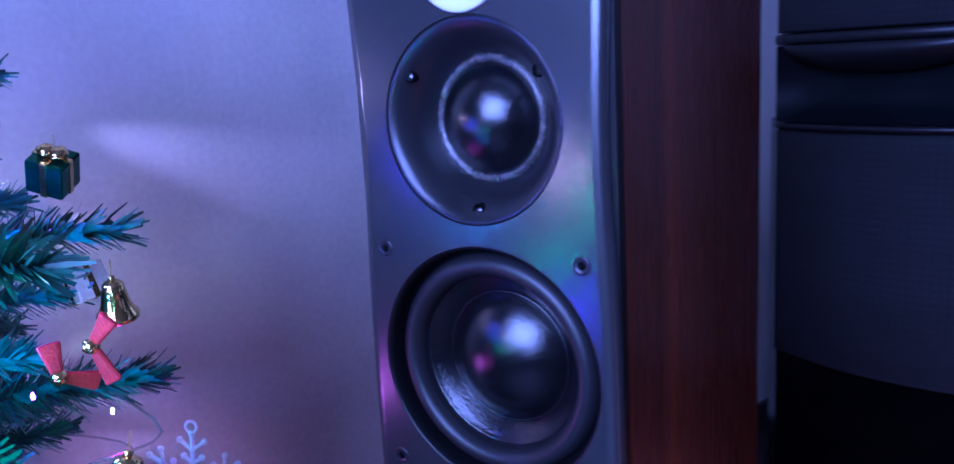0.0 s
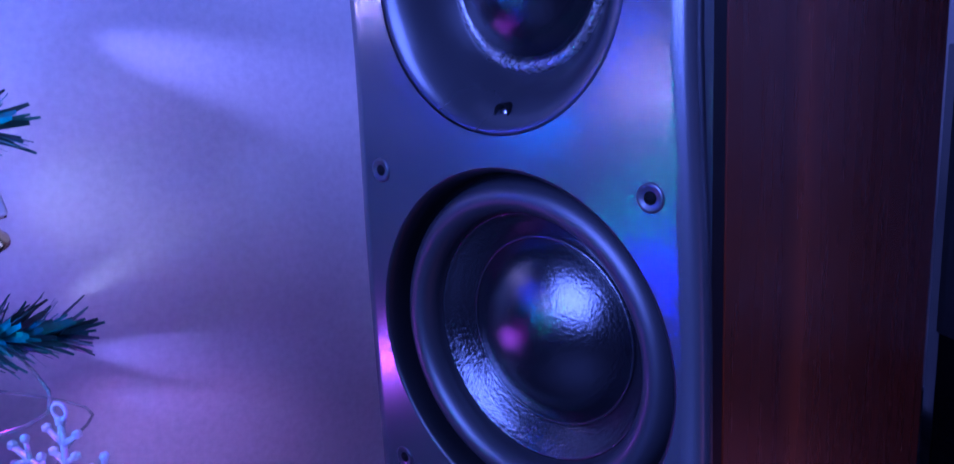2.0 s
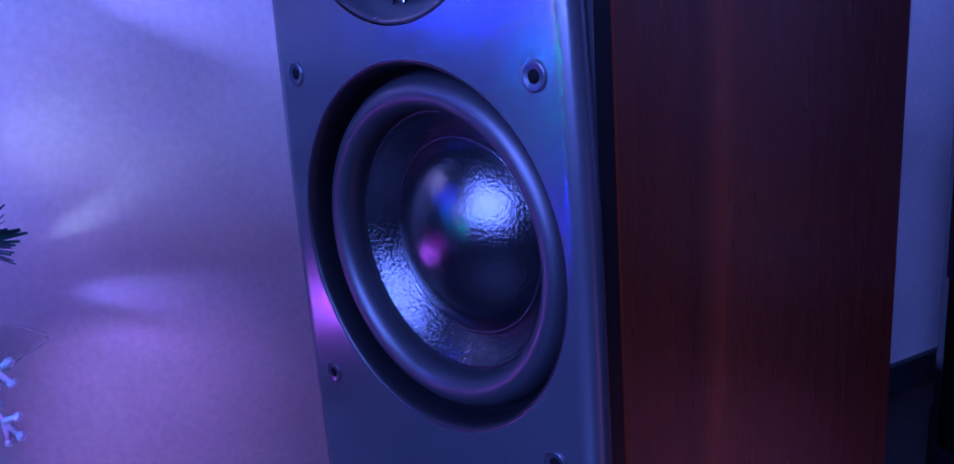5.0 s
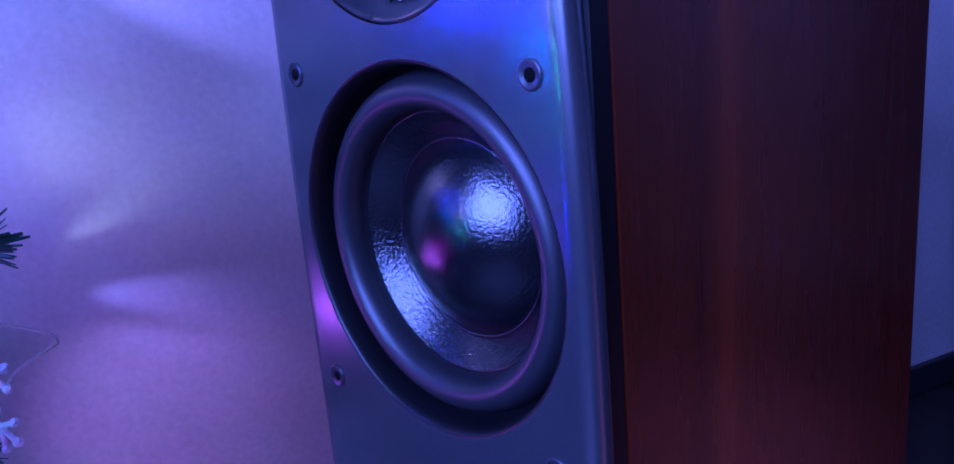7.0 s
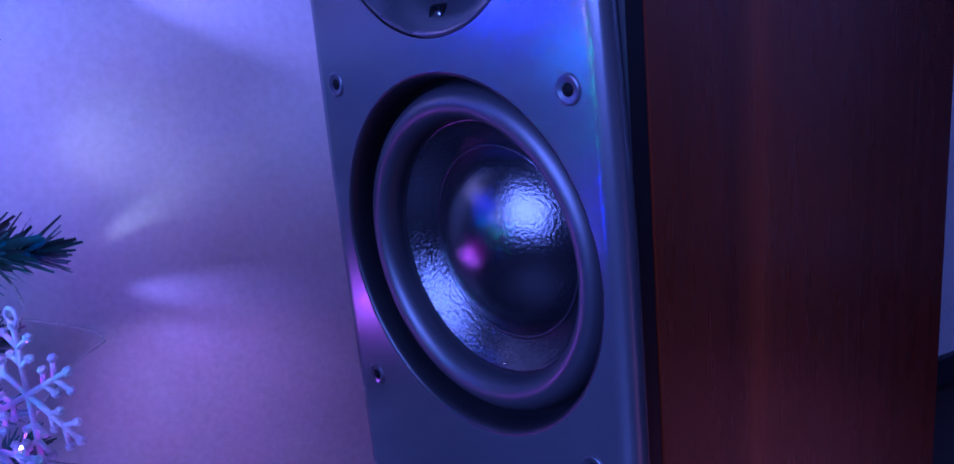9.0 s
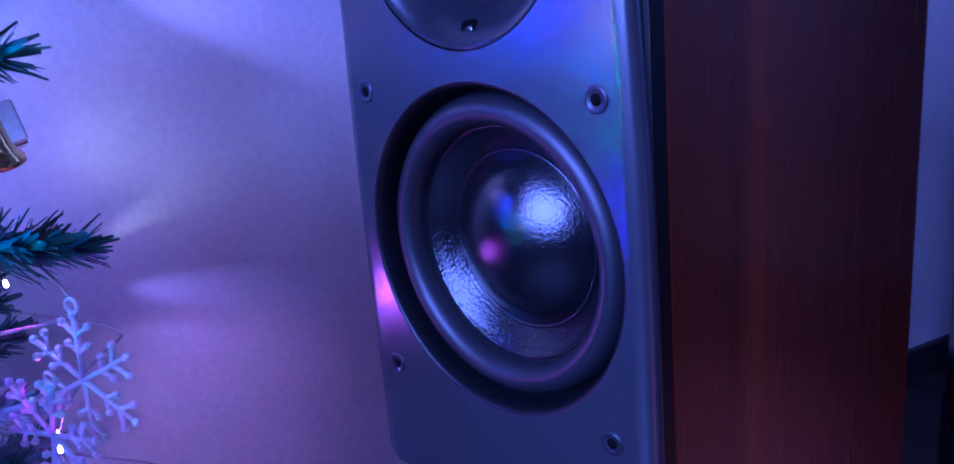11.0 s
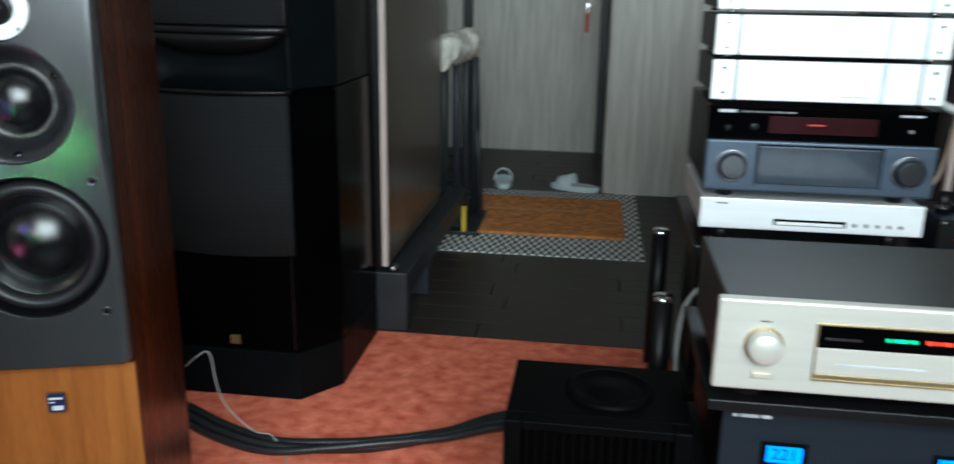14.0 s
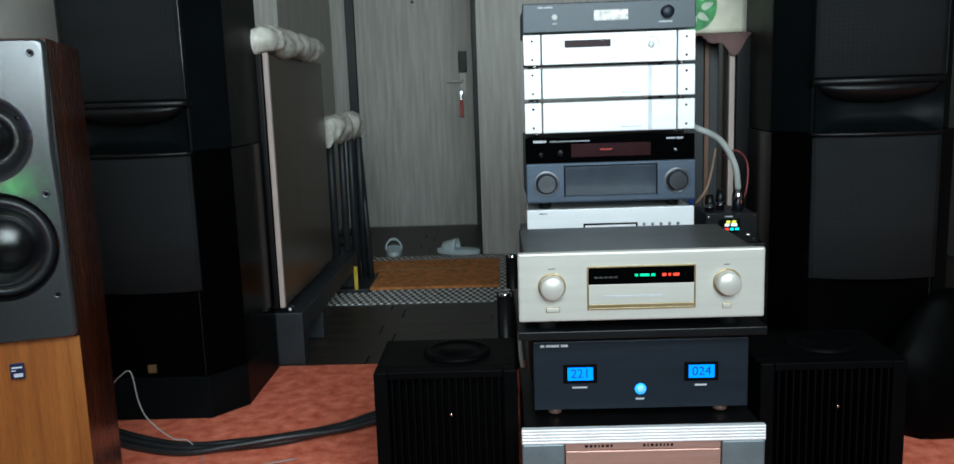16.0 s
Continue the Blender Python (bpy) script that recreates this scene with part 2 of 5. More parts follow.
def woven(m, period):
    """Crossed ribs of cloth as a fine change of tone."""
    nodes, links = m.node_tree.nodes, m.node_tree.links
    bsdf = nodes["Principled BSDF"]
    place, tone, dim = nodes.new("ShaderNodeTexCoord"), nodes.new("ShaderNodeMath"), nodes.new("ShaderNodeHueSaturation")
    tone.operation = "MULTIPLY_ADD"
    waves = []
    for axis in ("X", "Z"):
        wave = nodes.new("ShaderNodeTexWave")
        wave.bands_direction = axis
        wave.inputs["Scale"].default_value, wave.inputs["Distortion"].default_value = 0.314 / period, 0.4
        links.new(place.outputs["Object"], wave.inputs["Vector"])
        waves.append(wave)
    links.new(waves[0].outputs["Fac"], tone.inputs[0])
    links.new(waves[1].outputs["Fac"], tone.inputs[1])
    tone.inputs[2].default_value = 0.72
    links.new(tone.outputs[0], dim.inputs["Value"])
    links.new(bsdf.inputs["Base Color"].links[0].from_socket, dim.inputs["Color"])
    links.new(dim.outputs[0], bsdf.inputs["Base Color"])


woven(GRILLE, 0.011)
BRASS = surface("brass_plate", (0.55, 0.42, 0.2), 0.35, metal=0.9)
SILVER = surface("brushed_silver", (0.84, 0.85, 0.86), 0.38, metal=0.25, vary=0.03, scale=8, bump=0.02, grain=150, stretch=(0.3, 1, 8))
GOLD = surface("champagne_brushed_metal", (0.60, 0.575, 0.52), 0.36, metal=0.3, vary=0.04, scale=8, bump=0.02, grain=160, stretch=(0.3, 1, 8))
GOLD_TRIM = surface("gold_trim", (0.42, 0.32, 0.17), 0.38, metal=0.8)
CASE_GREY = surface("graphite_case", (0.05, 0.05, 0.048), 0.42, metal=0.3, vary=0.1)
BLUE_GREY = surface("blue_grey_brushed_metal", (0.075, 0.10, 0.14), 0.34, metal=0.5, vary=0.05, bump=0.02, grain=160, stretch=(0.3, 1, 8))
BLUE_GREY_WINDOW = surface("blue_grey_glossy_panel", (0.05, 0.065, 0.085), 0.2, metal=0.3, coat=0.4, bump=0)
TOP_GREY = surface("slate_grey_metal", (0.05, 0.06, 0.07), 0.4, metal=0.4)
PANEL_BLACK = surface("black_anodised_metal", (0.012, 0.018, 0.028), 0.40, metal=0.4, vary=0.08, bump=0.02, grain=160, stretch=(0.3, 1, 8))
FIN_BLACK = surface("black_anodised_fins", (0.002, 0.002, 0.0022), 0.45, shine=0.03)
COPPER = surface("rose_copper_metal", (0.50, 0.30, 0.25), 0.33, metal=0.5, vary=0.05, bump=0.02, grain=160, stretch=(0.3, 1, 8))
STRIP = surface("pale_pinkish_wood", (0.50, 0.40, 0.36), 0.5, vary=0.1, scale=20, stretch=(4, 4, 0.4))
STAND_BLACK = surface("slate_black_painted_wood", (0.016, 0.020, 0.024), 0.5, vary=0.15, bump=0.05)
BUBBLE = surface("white_bubble_wrap", (0.82, 0.79, 0.70), 0.28, vary=0.12, scale=30, bump=0.9, grain=110, coat=0.2)
CABLE_BLACK = surface("black_cable_jacket", (0.015, 0.016, 0.018), 0.35, bump=0.3, grain=500)
CABLE_GREY = surface("grey_braided_cable", (0.42, 0.44, 0.42), 0.5, bump=0.5, grain=600)
CABLE_WHITE = surface("white_thin_wire", (0.36, 0.35, 0.33), 0.5, bump=0)
SLIPPER = surface("pale_blue_foam", (0.74, 0.84, 0.86), 0.6, vary=0.05)
RED_TAG = surface("red_plastic", (0.6, 0.045, 0.02), 0.4)
LCD = light_source("blue_lcd", (0.01, 0.22, 1.0), 1.6)
LCD_DARK = surface("dark_lcd_digit", (0.0, 0.02, 0.10), 0.5, bump=0)
BLUE_LED = light_source("blue_led_ring", (0.03, 0.35, 1.0), 2.2)
RED_LED = light_source("red_display_text", (1.0, 0.05, 0.02), 0.7)
GREEN_LED = light_source("green_display_text", (0.05, 0.8, 0.35), 0.4)
WHITE_LED = light_source("white_display_text", (0.9, 0.95, 1.0), 1.0)
YELLOW_LED = light_source("yellow_display_text", (0.9, 0.85, 0.1), 1.0)
CYAN_LED = light_source("cyan_display_text", (0.05, 0.8, 0.85), 1.0)
DARK_RED = surface("unlit_red_display", (0.022, 0.002, 0.004), 0.3, bump=0, shine=0.12)


# ---- mesh helpers ----
def box(bm, x0, x1, y0, y1, z0, z1, bevel=0.0, segments=2):
    made = bmesh.ops.create_cube(bm, size=1.0, matrix=Matrix.Translation(((x0 + x1) / 2, (y0 + y1) / 2, (z0 + z1) / 2)) @ Matrix.Diagonal((x1 - x0, y1 - y0, z1 - z0, 1)))
    if bevel:
        edges = list({e for v in made["verts"] for e in v.link_edges})
        bmesh.ops.bevel(bm, geom=edges, offset=bevel, segments=segments, affect="EDGES", profile=0.5)
    return bm


def boxed(*args, **more):
    return box(bmesh.new(), *args, **more)


def lathe(bm, profile, m=Matrix(), seg=48, smooth=True):
    """Turns a profile of (radius, height) round the z axis of m."""
    rings = []
    for r, hgt in profile:
        if r < 1e-6:
            rings.append([bm.verts.new(m @ Vector((0, 0, hgt)))])
        else:
            rings.append([bm.verts.new(m @ Vector((r * math.cos(2 * math.pi * k / seg), r * math.sin(2 * math.pi * k / seg), hgt))) for k in range(seg)])
    for a, b in zip(rings, rings[1:]):
        for k in range(seg):
            n = (k + 1) % seg
            if len(a) == 1 and len(b) == 1:
                continue
            if len(a) == 1:
                f = bm.faces.new((a[0], b[k], b[n]))
            elif len(b) == 1:
                f = bm.faces.new((a[k], b[0], a[n]))
            else:
                f = bm.faces.new((a[k], b[k], b[n], a[n]))
            f.smooth = smooth
    return bm


def lathed(profile, m=Matrix(), seg=48):
    return lathe(bmesh.new(), profile, m, seg)


def tube(bm, points, r, seg=8, taper=1.0):
    """A round bar along points, with closed ends."""
    pts = [Vector(p) for p in points]
    rings = []
    for k, p in enumerate(pts):
        way = (pts[min(k + 1, len(pts) - 1)] - pts[max(k - 1, 0)]).normalized()
        side = way.orthogonal().normalized() if not rings else (side - way * side.dot(way)).normalized()
        up = way.cross(side)
        rr = r * (1 + (taper - 1) * k / max(1, len(pts) - 1))
        rings.append([bm.verts.new(p + rr * (math.cos(2 * math.pi * j / seg) * side + math.sin(2 * math.pi * j / seg) * up)) for j in range(seg)])
    for a, b in zip(rings, rings[1:]):
        for j in range(seg):
            bm.faces.new((a[j], a[(j + 1) % seg], b[(j + 1) % seg], b[j])).smooth = True
    bm.faces.new(rings[0][::-1])
    bm.faces.new(rings[-1])
    return bm


def curve_points(knots, steps=8):
    """A smooth line through the knots."""
    ks = [Vector(k) for k in knots]
    ks = [2 * ks[0] - ks[1]] + ks + [2 * ks[-1] - ks[-2]]
    out = []
    for a, b, c, d in zip(ks, ks[1:], ks[2:], ks[3:]):
        for n in range(steps):
            t = n / steps
            out.append(0.5 * (2 * b + (c - a) * t + (2 * a - 5 * b + 4 * c - d) * t * t + (3 * b - a - 3 * c + d) * t ** 3))
    return out + [ks[-2]]


def prism(bm, outline, z0, z1, bevel=0.0):
    """An upright block over a plan outline."""
    low = [bm.verts.new((x, y, z0)) for x, y in outline]
    high = [bm.verts.new((x, y, z1)) for x, y in outline]
    n = len(outline)
    for k in range(n):
        bm.faces.new((low[k], low[(k + 1) % n], high[(k + 1) % n], high[k]))
    bm.faces.new(low[::-1])
    bm.faces.new(high)
    if bevel:
        bmesh.ops.bevel(bm, geom=list({e for v in low + high for e in v.link_edges}), offset=bevel, segments=2, affect="EDGES", profile=0.5)
    return bm


def rounded(w0, w1, h0, h1, r, steps=6):
    """A rounded rectangle as (x, z) points."""
    pts = []
    for cx, cz, a in ((w1 - r, h1 - r, 0), (w0 + r, h1 - r, 90), (w0 + r, h0 + r, 180), (w1 - r, h0 + r, 270)):
        pts += [(cx + r * math.cos(radians(a + 90 * k / steps)), cz + r * math.sin(radians(a + 90 * k / steps))) for k in range(steps + 1)]
    return pts


def mesh_object(name, bm, material):
    bmesh.ops.recalc_face_normals(bm, faces=bm.faces)
    data = bpy.data.meshes.new(name)
    bm.to_mesh(data)
    bm.free()
    for m in material if isinstance(material, (list, tuple)) else (material,):
        data.materials.append(m)
    return new(name, data)


def part(name, bm, material, parent, label=""):
    ob = mesh_object(name, bm, material)
    ob.parent = parent
    return tagged(ob, label)


def thing(name, m, label, category, group=""):
    ob = new(name)
    ob.matrix_world = m
    ob.empty_display_size = 0.05
    return tagged(ob, label, category, group)


def setting(name, bm, material, label, category="structure"):
    return tagged(mesh_object(name, bm, material), label, category, kind="structure")


FRONT = Matrix.Rotation(radians(90), 4, "X")  # z of a turned piece points to -y


def front_at(x, y, z):
    return Matrix.Translation((x, y, z)) @ FRONT


def writing(text, size, m, material, parent, name="lettering"):
    """Raised flat letters, centred, standing in the x-z plane of m."""
    curve = bpy.data.curves.new(name, "FONT")
    curve.body, curve.size, curve.align_x, curve.align_y, curve.extrude = text, size, "CENTER", "CENTER", 0.0002
    made = new(name, curve)
    bpy.context.view_layer.update()
    data = bpy.data.meshes.new_from_object(made.evaluated_get(bpy.context.evaluated_depsgraph_get()))
    bpy.data.objects.remove(made)
    bpy.data.curves.remove(curve)
    data.materials.clear()
    data.materials.append(material)
    ob = new(name, data)
    ob.parent, ob.matrix_local = parent, m @ FRONT
    return ob

# ---- the room ----
X0, X1, Y0, Y1, HIGH = -1.0, 2.75, -1.9, 3.62, 2.6
setting("floor", boxed(X0 - 0.1, X1 + 0.1, Y0 - 0.1, 4.95, -0.1, -0.012), PLANK, "dark brown floorboards behind the carpet", "floor")
setting("carpet", boxed(-0.74, X1, 0.27, 1.69, -0.011, 0.0, bevel=0.004), CARPET, "coral red plush carpet with darker tufts", "carpet")
setting("ceiling", boxed(X0 - 0.1, X1 + 0.1, Y0 - 0.1, 4.95, HIGH, HIGH + 0.1), CEILING, "plain unseen ceiling, darkened to cut bounce", "ceiling")
setting("wall_west", boxed(X0 - 0.1, X0, -0.45, 3.3, 0, HIGH), PLASTER, "warm white plaster wall lit by the tree", "wall")
# unseen rest of the west wall, added dark so the baffle reflects less
setting("wall_west_rear", boxed(X0 - 0.1, X0, Y0 - 0.1, -0.4505, 0, HIGH), UNSEEN_DIM_WALL, "unseen end of the plaster wall, darkened to cut reflections", "wall")
setting("baseboard", boxed(X0 + 0.0005, X0 + 0.014, Y0, 3.3, 0.0, 0.055, bevel=0.003), BASEBOARD, "black baseboard along the plaster wall", "baseboard")
setting("wall_east", boxed(X1, X1 + 0.1, Y0 - 0.1, Y1, 0, HIGH), UNSEEN_DIM_WALL, "unseen wall closing the room, darkened to cut bounce", "wall")
south = bmesh.new()
box(south, X0 - 0.1, WIN[0], Y0 - 0.12, Y0, 0, HIGH)
box(south, WIN[1], X1 + 0.1, Y0 - 0.12, Y0, 0, HIGH)
box(south, WIN[0], WIN[1], Y0 - 0.12, Y0, 0, WIN[2])
box(south, WIN[0], WIN[1], Y0 - 0.12, Y0, WIN[3], HIGH)
setting("wall_south", south, UNSEEN_DIM_WALL, "unseen wall with a wide window, darkened to cut bounce", "wall")
wall_n = bmesh.new()
box(wall_n, 0.37, X1 + 0.1, Y1, Y1 + 0.1, -0.012, HIGH)
box(wall_n, 0.37, 0.47, Y1 + 0.1, 4.7, -0.012, HIGH)
setting("wall_north", wall_n, LAMINATE, "grey oak laminate panelling beside the entrance", "wall")
hall = bmesh.new()
box(hall, X0 - 0.1, -0.62, 3.3, 3.4, -0.012, HIGH)
box(hall, -0.72, -0.62, 3.4, 4.7, -0.012, HIGH)
setting("wall_hall", hall, LAMINATE, "grey oak laminate wall of the entrance", "wall")
setting("wall_entrance", boxed(-0.72, 0.47, 4.76, 4.86, -0.012, HIGH), LAMINATE, "grey laminate wall round the entrance door", "wall")

# floorboards of the hall, each its own board
floor = bpy.data.objects["floor"]
board = boxed(0, 0.795, 0, 0.118, -0.012, -0.0015, bevel=0.0006, segments=1)
first = part("floorboard", board, PLANK, floor)
rows = 0
for j in range(25):
    for i in range(-1, 3):
        x, y = i * 0.8 - 0.37 * (j % 3), 1.695 + j * 0.1195
        if y + 0.118 > 4.69 or x + 0.75 < X0 or (y > 3.5 and (x < -1.1 or x > 0.35)):
            continue
        ob = first if rows == 0 else new("floorboard", first.data)
        ob.parent = floor
        ob.location, ob.scale.x = (max(x, X0), y, 0), min(1.0, (x + 0.795 - X0) / 0.795)
        rows += 1

# the entrance door
door = tagged(mesh_object("door_1", boxed(-0.46, 0.315, 4.712, 4.755, 0.0, 2.05, bevel=0.002), LAMINATE), "closed grey oak laminate entrance door", "door", kind="structure")
part("door_frame", box(box(boxed(0.318, 0.368, 4.70, 4.758, -0.012, 2.1, bevel=0.003), -0.52, -0.463, 4.70, 4.758, -0.012, 2.1, bevel=0.003), -0.463, 0.318, 4.70, 4.758, 2.055, 2.1), BASEBOARD, door, "black door frame")
part("threshold", boxed(-0.46, 0.315, 4.69, 4.758, -0.012, -0.001, bevel=0.002), STEEL, door, "dull metal threshold")
part("lock_plate", boxed(0.225, 0.275, 4.703, 4.713, 0.88, 1.03, bevel=0.003), DULL_STEEL, door, "brushed steel lock plate")
part("card_reader", boxed(0.222, 0.278, 4.698, 4.713, 1.032, 1.17, bevel=0.004), BLACK_SATIN, door, "black card reader")
lever = bmesh.new()
lathe(lever, [(0, 0), (0.011, 0), (0.011, 0.03), (0, 0.03)], front_at(0.245, 4.703, 0.975), 16)
box(lever, 0.145, 0.255, 4.668, 4.682, 0.966, 0.984, bevel=0.005)
part("door_handle", lever, DULL_STEEL, door, "steel lever handle")
peep = lathed([(0, 0.004), (0.008, 0.004), (0.01, 0)], front_at(-0.07, 4.712, 1.5), 16)
part("peephole", peep, HOLE, door)
keys = thing("key_fob", pose(0.235, 4.697, 0.905), "red key tag hanging from the lock", "key")
ring = bmesh.new()
tube(ring, [(0.0, -0.004, 0.02 + 0.0), (0.006, -0.006, 0.008), (0.0, -0.007, -0.004), (-0.006, -0.006, 0.008), (0.0, -0.004, 0.02)], 0.0014, 6)
part("key_ring", ring, CHROME, keys)
part("tag", boxed(-0.012, 0.012, -0.012, -0.004, -0.17, -0.055, bevel=0.003), RED_TAG, keys, "red plastic tag")
part("key", box(boxed(-0.005, 0.005, -0.009, -0.006, -0.055, -0.003, bevel=0.001), -0.011, 0.011, -0.0095, -0.0055, -0.02, 0.0, bevel=0.001), CHROME, keys)

# the window behind the camera
win = tagged(mesh_object("window_1", box(box(box(boxed(WIN[0], WIN[1], -2.0, -1.96, WIN[2], WIN[2] + 0.05), WIN[0], WIN[1], -2.0, -1.96, WIN[3] - 0.05, WIN[3]), WIN[0], WIN[0] + 0.05, -2.0, -1.96, WIN[2], WIN[3]), WIN[1] - 0.05, WIN[1], -2.0, -1.96, WIN[2], WIN[3]), WHITE_RING), "white framed window with daylight", "window", kind="structure")

# mats and slippers in the entrance
mat = tagged(mesh_object("woven_mat", boxed(-0.30, 0.53, 2.51, 3.58, -0.0014, 0.005, bevel=0.002), HOUNDSTOOTH), "black and white houndstooth woven floor mat", "mat")
rug = thing("doormat", pose(0.10, 3.08, 0.0055), "orange brown coir doormat on the woven mat", "doormat")
part("coir_face", boxed(-0.36, 0.36, -0.32, 0.32, 0, 0.013, bevel=0.004), COIR, rug)
worn = bmesh.new()
for k in range(26):
    w = 0.008 + 0.008 * random.random()
    x = -0.26 + k * 0.018
    box(worn, x, x + w, 0.06 - 0.008 * random.random(), 0.085 + 0.012 * random.random(), 0.0131, 0.0142)
part("faded_print", worn, COIR_WORN, rug, "worn pale lettering band")


def slipper(m, label):
    shoe = thing("slipper", m, label, "slipper", "slippers by the door")
    pts = [(0.045 * math.sin(a) * (1.0 + 0.12 * math.cos(a)), 0.13 * -math.cos(a)) for a in [2 * math.pi * k / 28 for k in range(28)]]
    part("sole", prism(bmesh.new(), pts, 0, 0.028, 0.006), SLIPPER, shoe)
    strap = bmesh.new()
    rows_ = []
    for j in range(4):
        y = 0.005 + j * 0.028
        rows_.append([[strap.verts.new((rr * math.cos(radians(a)), y, 0.02 + (rr + 0.018) * math.sin(radians(a)) * (1 - 0.1 * j))) for a in range(0, 181, 15)] for rr in (0.050 - 0.002 * j, 0.044 - 0.002 * j)])
    for p, q in zip(rows_, rows_[1:]):
        for s in (0, 1):
            for u, v, w, x in zip(p[s], p[s][1:], q[s][1:], q[s]):
                strap.faces.new((u, v, w, x)).smooth = True
    for rr in (rows_[0], rows_[-1]):
        for u, v, w, x in zip(rr[0], rr[0][1:], rr[1][1:], rr[1]):
            strap.faces.new((u, v, w, x))
    part("strap", strap, SLIPPER, shoe)
    return shoe


slipper(pose(-0.145, 3.72, -0.0012, 0, 0, 8), "pale blue foam slipper pointing to the door")
slipper(pose(0.23, 3.66, -0.0012, 0, 0, 72), "pale blue foam slipper lying across the hall")

# ---- the cherry floor-standing loudspeaker ----
TOWER = pose(-0.403, 0.3495, 0, 0, 0, 17.7)
speaker = thing("floor_speaker", TOWER, "cherry veneered floor-standing loudspeaker with charcoal front baffle", "loudspeaker")
part("plinth", boxed(-0.114, 0.114, 0.012, 0.366, 0.0, 0.03, bevel=0.004), BLACK_SATIN, speaker, "black plinth")
cabinet = part("cabinet", boxed(0.092, 0.1112, 0.0207, 0.363, 0.0305, 1.015, bevel=0.002), CHERRY_SHADED, speaker, "red cherry veneer cabinet side, its shade put into the colour")
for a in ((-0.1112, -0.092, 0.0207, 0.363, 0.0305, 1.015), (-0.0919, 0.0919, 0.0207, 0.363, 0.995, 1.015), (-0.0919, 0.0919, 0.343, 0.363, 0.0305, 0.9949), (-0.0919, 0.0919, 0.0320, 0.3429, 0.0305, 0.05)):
    part("cabinet_panel", boxed(*a, bevel=0.002), CHERRY_SHADED, speaker)
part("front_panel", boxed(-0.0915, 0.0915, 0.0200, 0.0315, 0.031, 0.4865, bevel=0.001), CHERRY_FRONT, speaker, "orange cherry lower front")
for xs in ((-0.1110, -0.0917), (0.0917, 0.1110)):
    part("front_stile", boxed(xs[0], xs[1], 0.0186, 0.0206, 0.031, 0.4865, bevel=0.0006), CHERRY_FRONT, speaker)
# rear of the baffle's sides, painted black for the dark room they reflect
edge = boxed(-0.1115, -0.100, 0.0092, 0.0204, 0.4885, 1.012)
for a in ((0.100, 0.1112, 0.4885, 1.012), (-0.0995, 0.0995, 0.4885, 0.498), (-0.0995, 0.0995, 1.002, 1.012)):
    box(edge, a[0], a[1], 0.0092, 0.0204, a[2], a[3])
part("spacer", edge, BLACK_SATIN, speaker, "rear edge of the baffle, blackened for the dark it reflects")
part("lining", boxed(-0.0915, 0.0915, 0.06, 0.062, 0.47, 0.99), HOLE, speaker, "dark inner lining")

W_Z, M_Z, T_Z = 0.6585, 0.847, 0.962
W_X = 0.0030


def waist(x, z):
    return x * (1 - 0.05 * math.exp(-((z - 0.83) / 0.10) ** 2))


plate = bmesh.new()
loops = []
for inset, y in ((0.0, 0.0095), (0.0, 0.0085), (0.0006, 0.0060), (0.0022, 0.0034), (0.0048, 0.0014), (0.0080, 0.0003), (0.0110, 0.0)):
    outline = rounded(-0.1132 + inset, 0.1125 - inset, 0.488 + inset * 0.4, 1.013 - inset * 0.4, 0.013)
    # more steps along the upright sides
    dense = []
    for (xa, za), (xb, zb) in zip(outline, outline[1:] + outline[:1]):
        n = 16 if math.hypot(xb - xa, zb - za) > 0.1 else 1
        dense += [(xa + (xb - xa) * k / n, za + (zb - za) * k / n) for k in range(n)]
    loops.append([plate.verts.new((waist(x, z), y, z)) for x, z in dense])
for a, b in zip(loops, loops[1:]):
    for k in range(len(a)):
        plate.faces.new((a[k], a[(k + 1) % len(a)], b[(k + 1) % len(b)], b[k])).smooth = True
edges = [plate.edges.get((a, b)) for a, b in zip(loops[-1], loops[-1][1:] + loops[-1][:1])]
for cx, cz, r in ((W_X, W_Z, 0.0965), (0, M_Z, 0.0765)):
    circle = [plate.verts.new((cx + r * math.cos(2 * math.pi * k / 64), 0, cz + r * math.sin(2 * math.pi * k / 64))) for k in range(64)]
    edges += [plate.edges.new((a, b)) for a, b in zip(circle, circle[1:] + circle[:1])]
bmesh.ops.triangle_fill(plate, use_beauty=True, edges=edges)
part("baffle", plate, BAFFLE, speaker, "satin charcoal baffle with rounded edges")

woofer = part("woofer", lathed([(0.0965, 0.0), (0.0955, -0.0003), (0.0944, -0.0016), (0.0935, -0.0044), (0.0928, -0.0090), (0.0922, -0.0160), (0.0917, -0.0226), (0.0870, -0.0234)], front_at(W_X, 0, W_Z), 96), BLACK_SATIN, speaker, "black rounded driver recess")
roll = [(0.0897, -0.0230)] + [(0.0795 + 0.0096 * math.cos(radians(a)), -0.0205 + 0.0140 * math.sin(radians(a))) for a in range(0, 181, 10)] + [(0.0690, -0.0225)]
part("surround", lathed(roll, front_at(W_X, 0, W_Z), 96), RUBBER, woofer, "rounded black rubber surround")
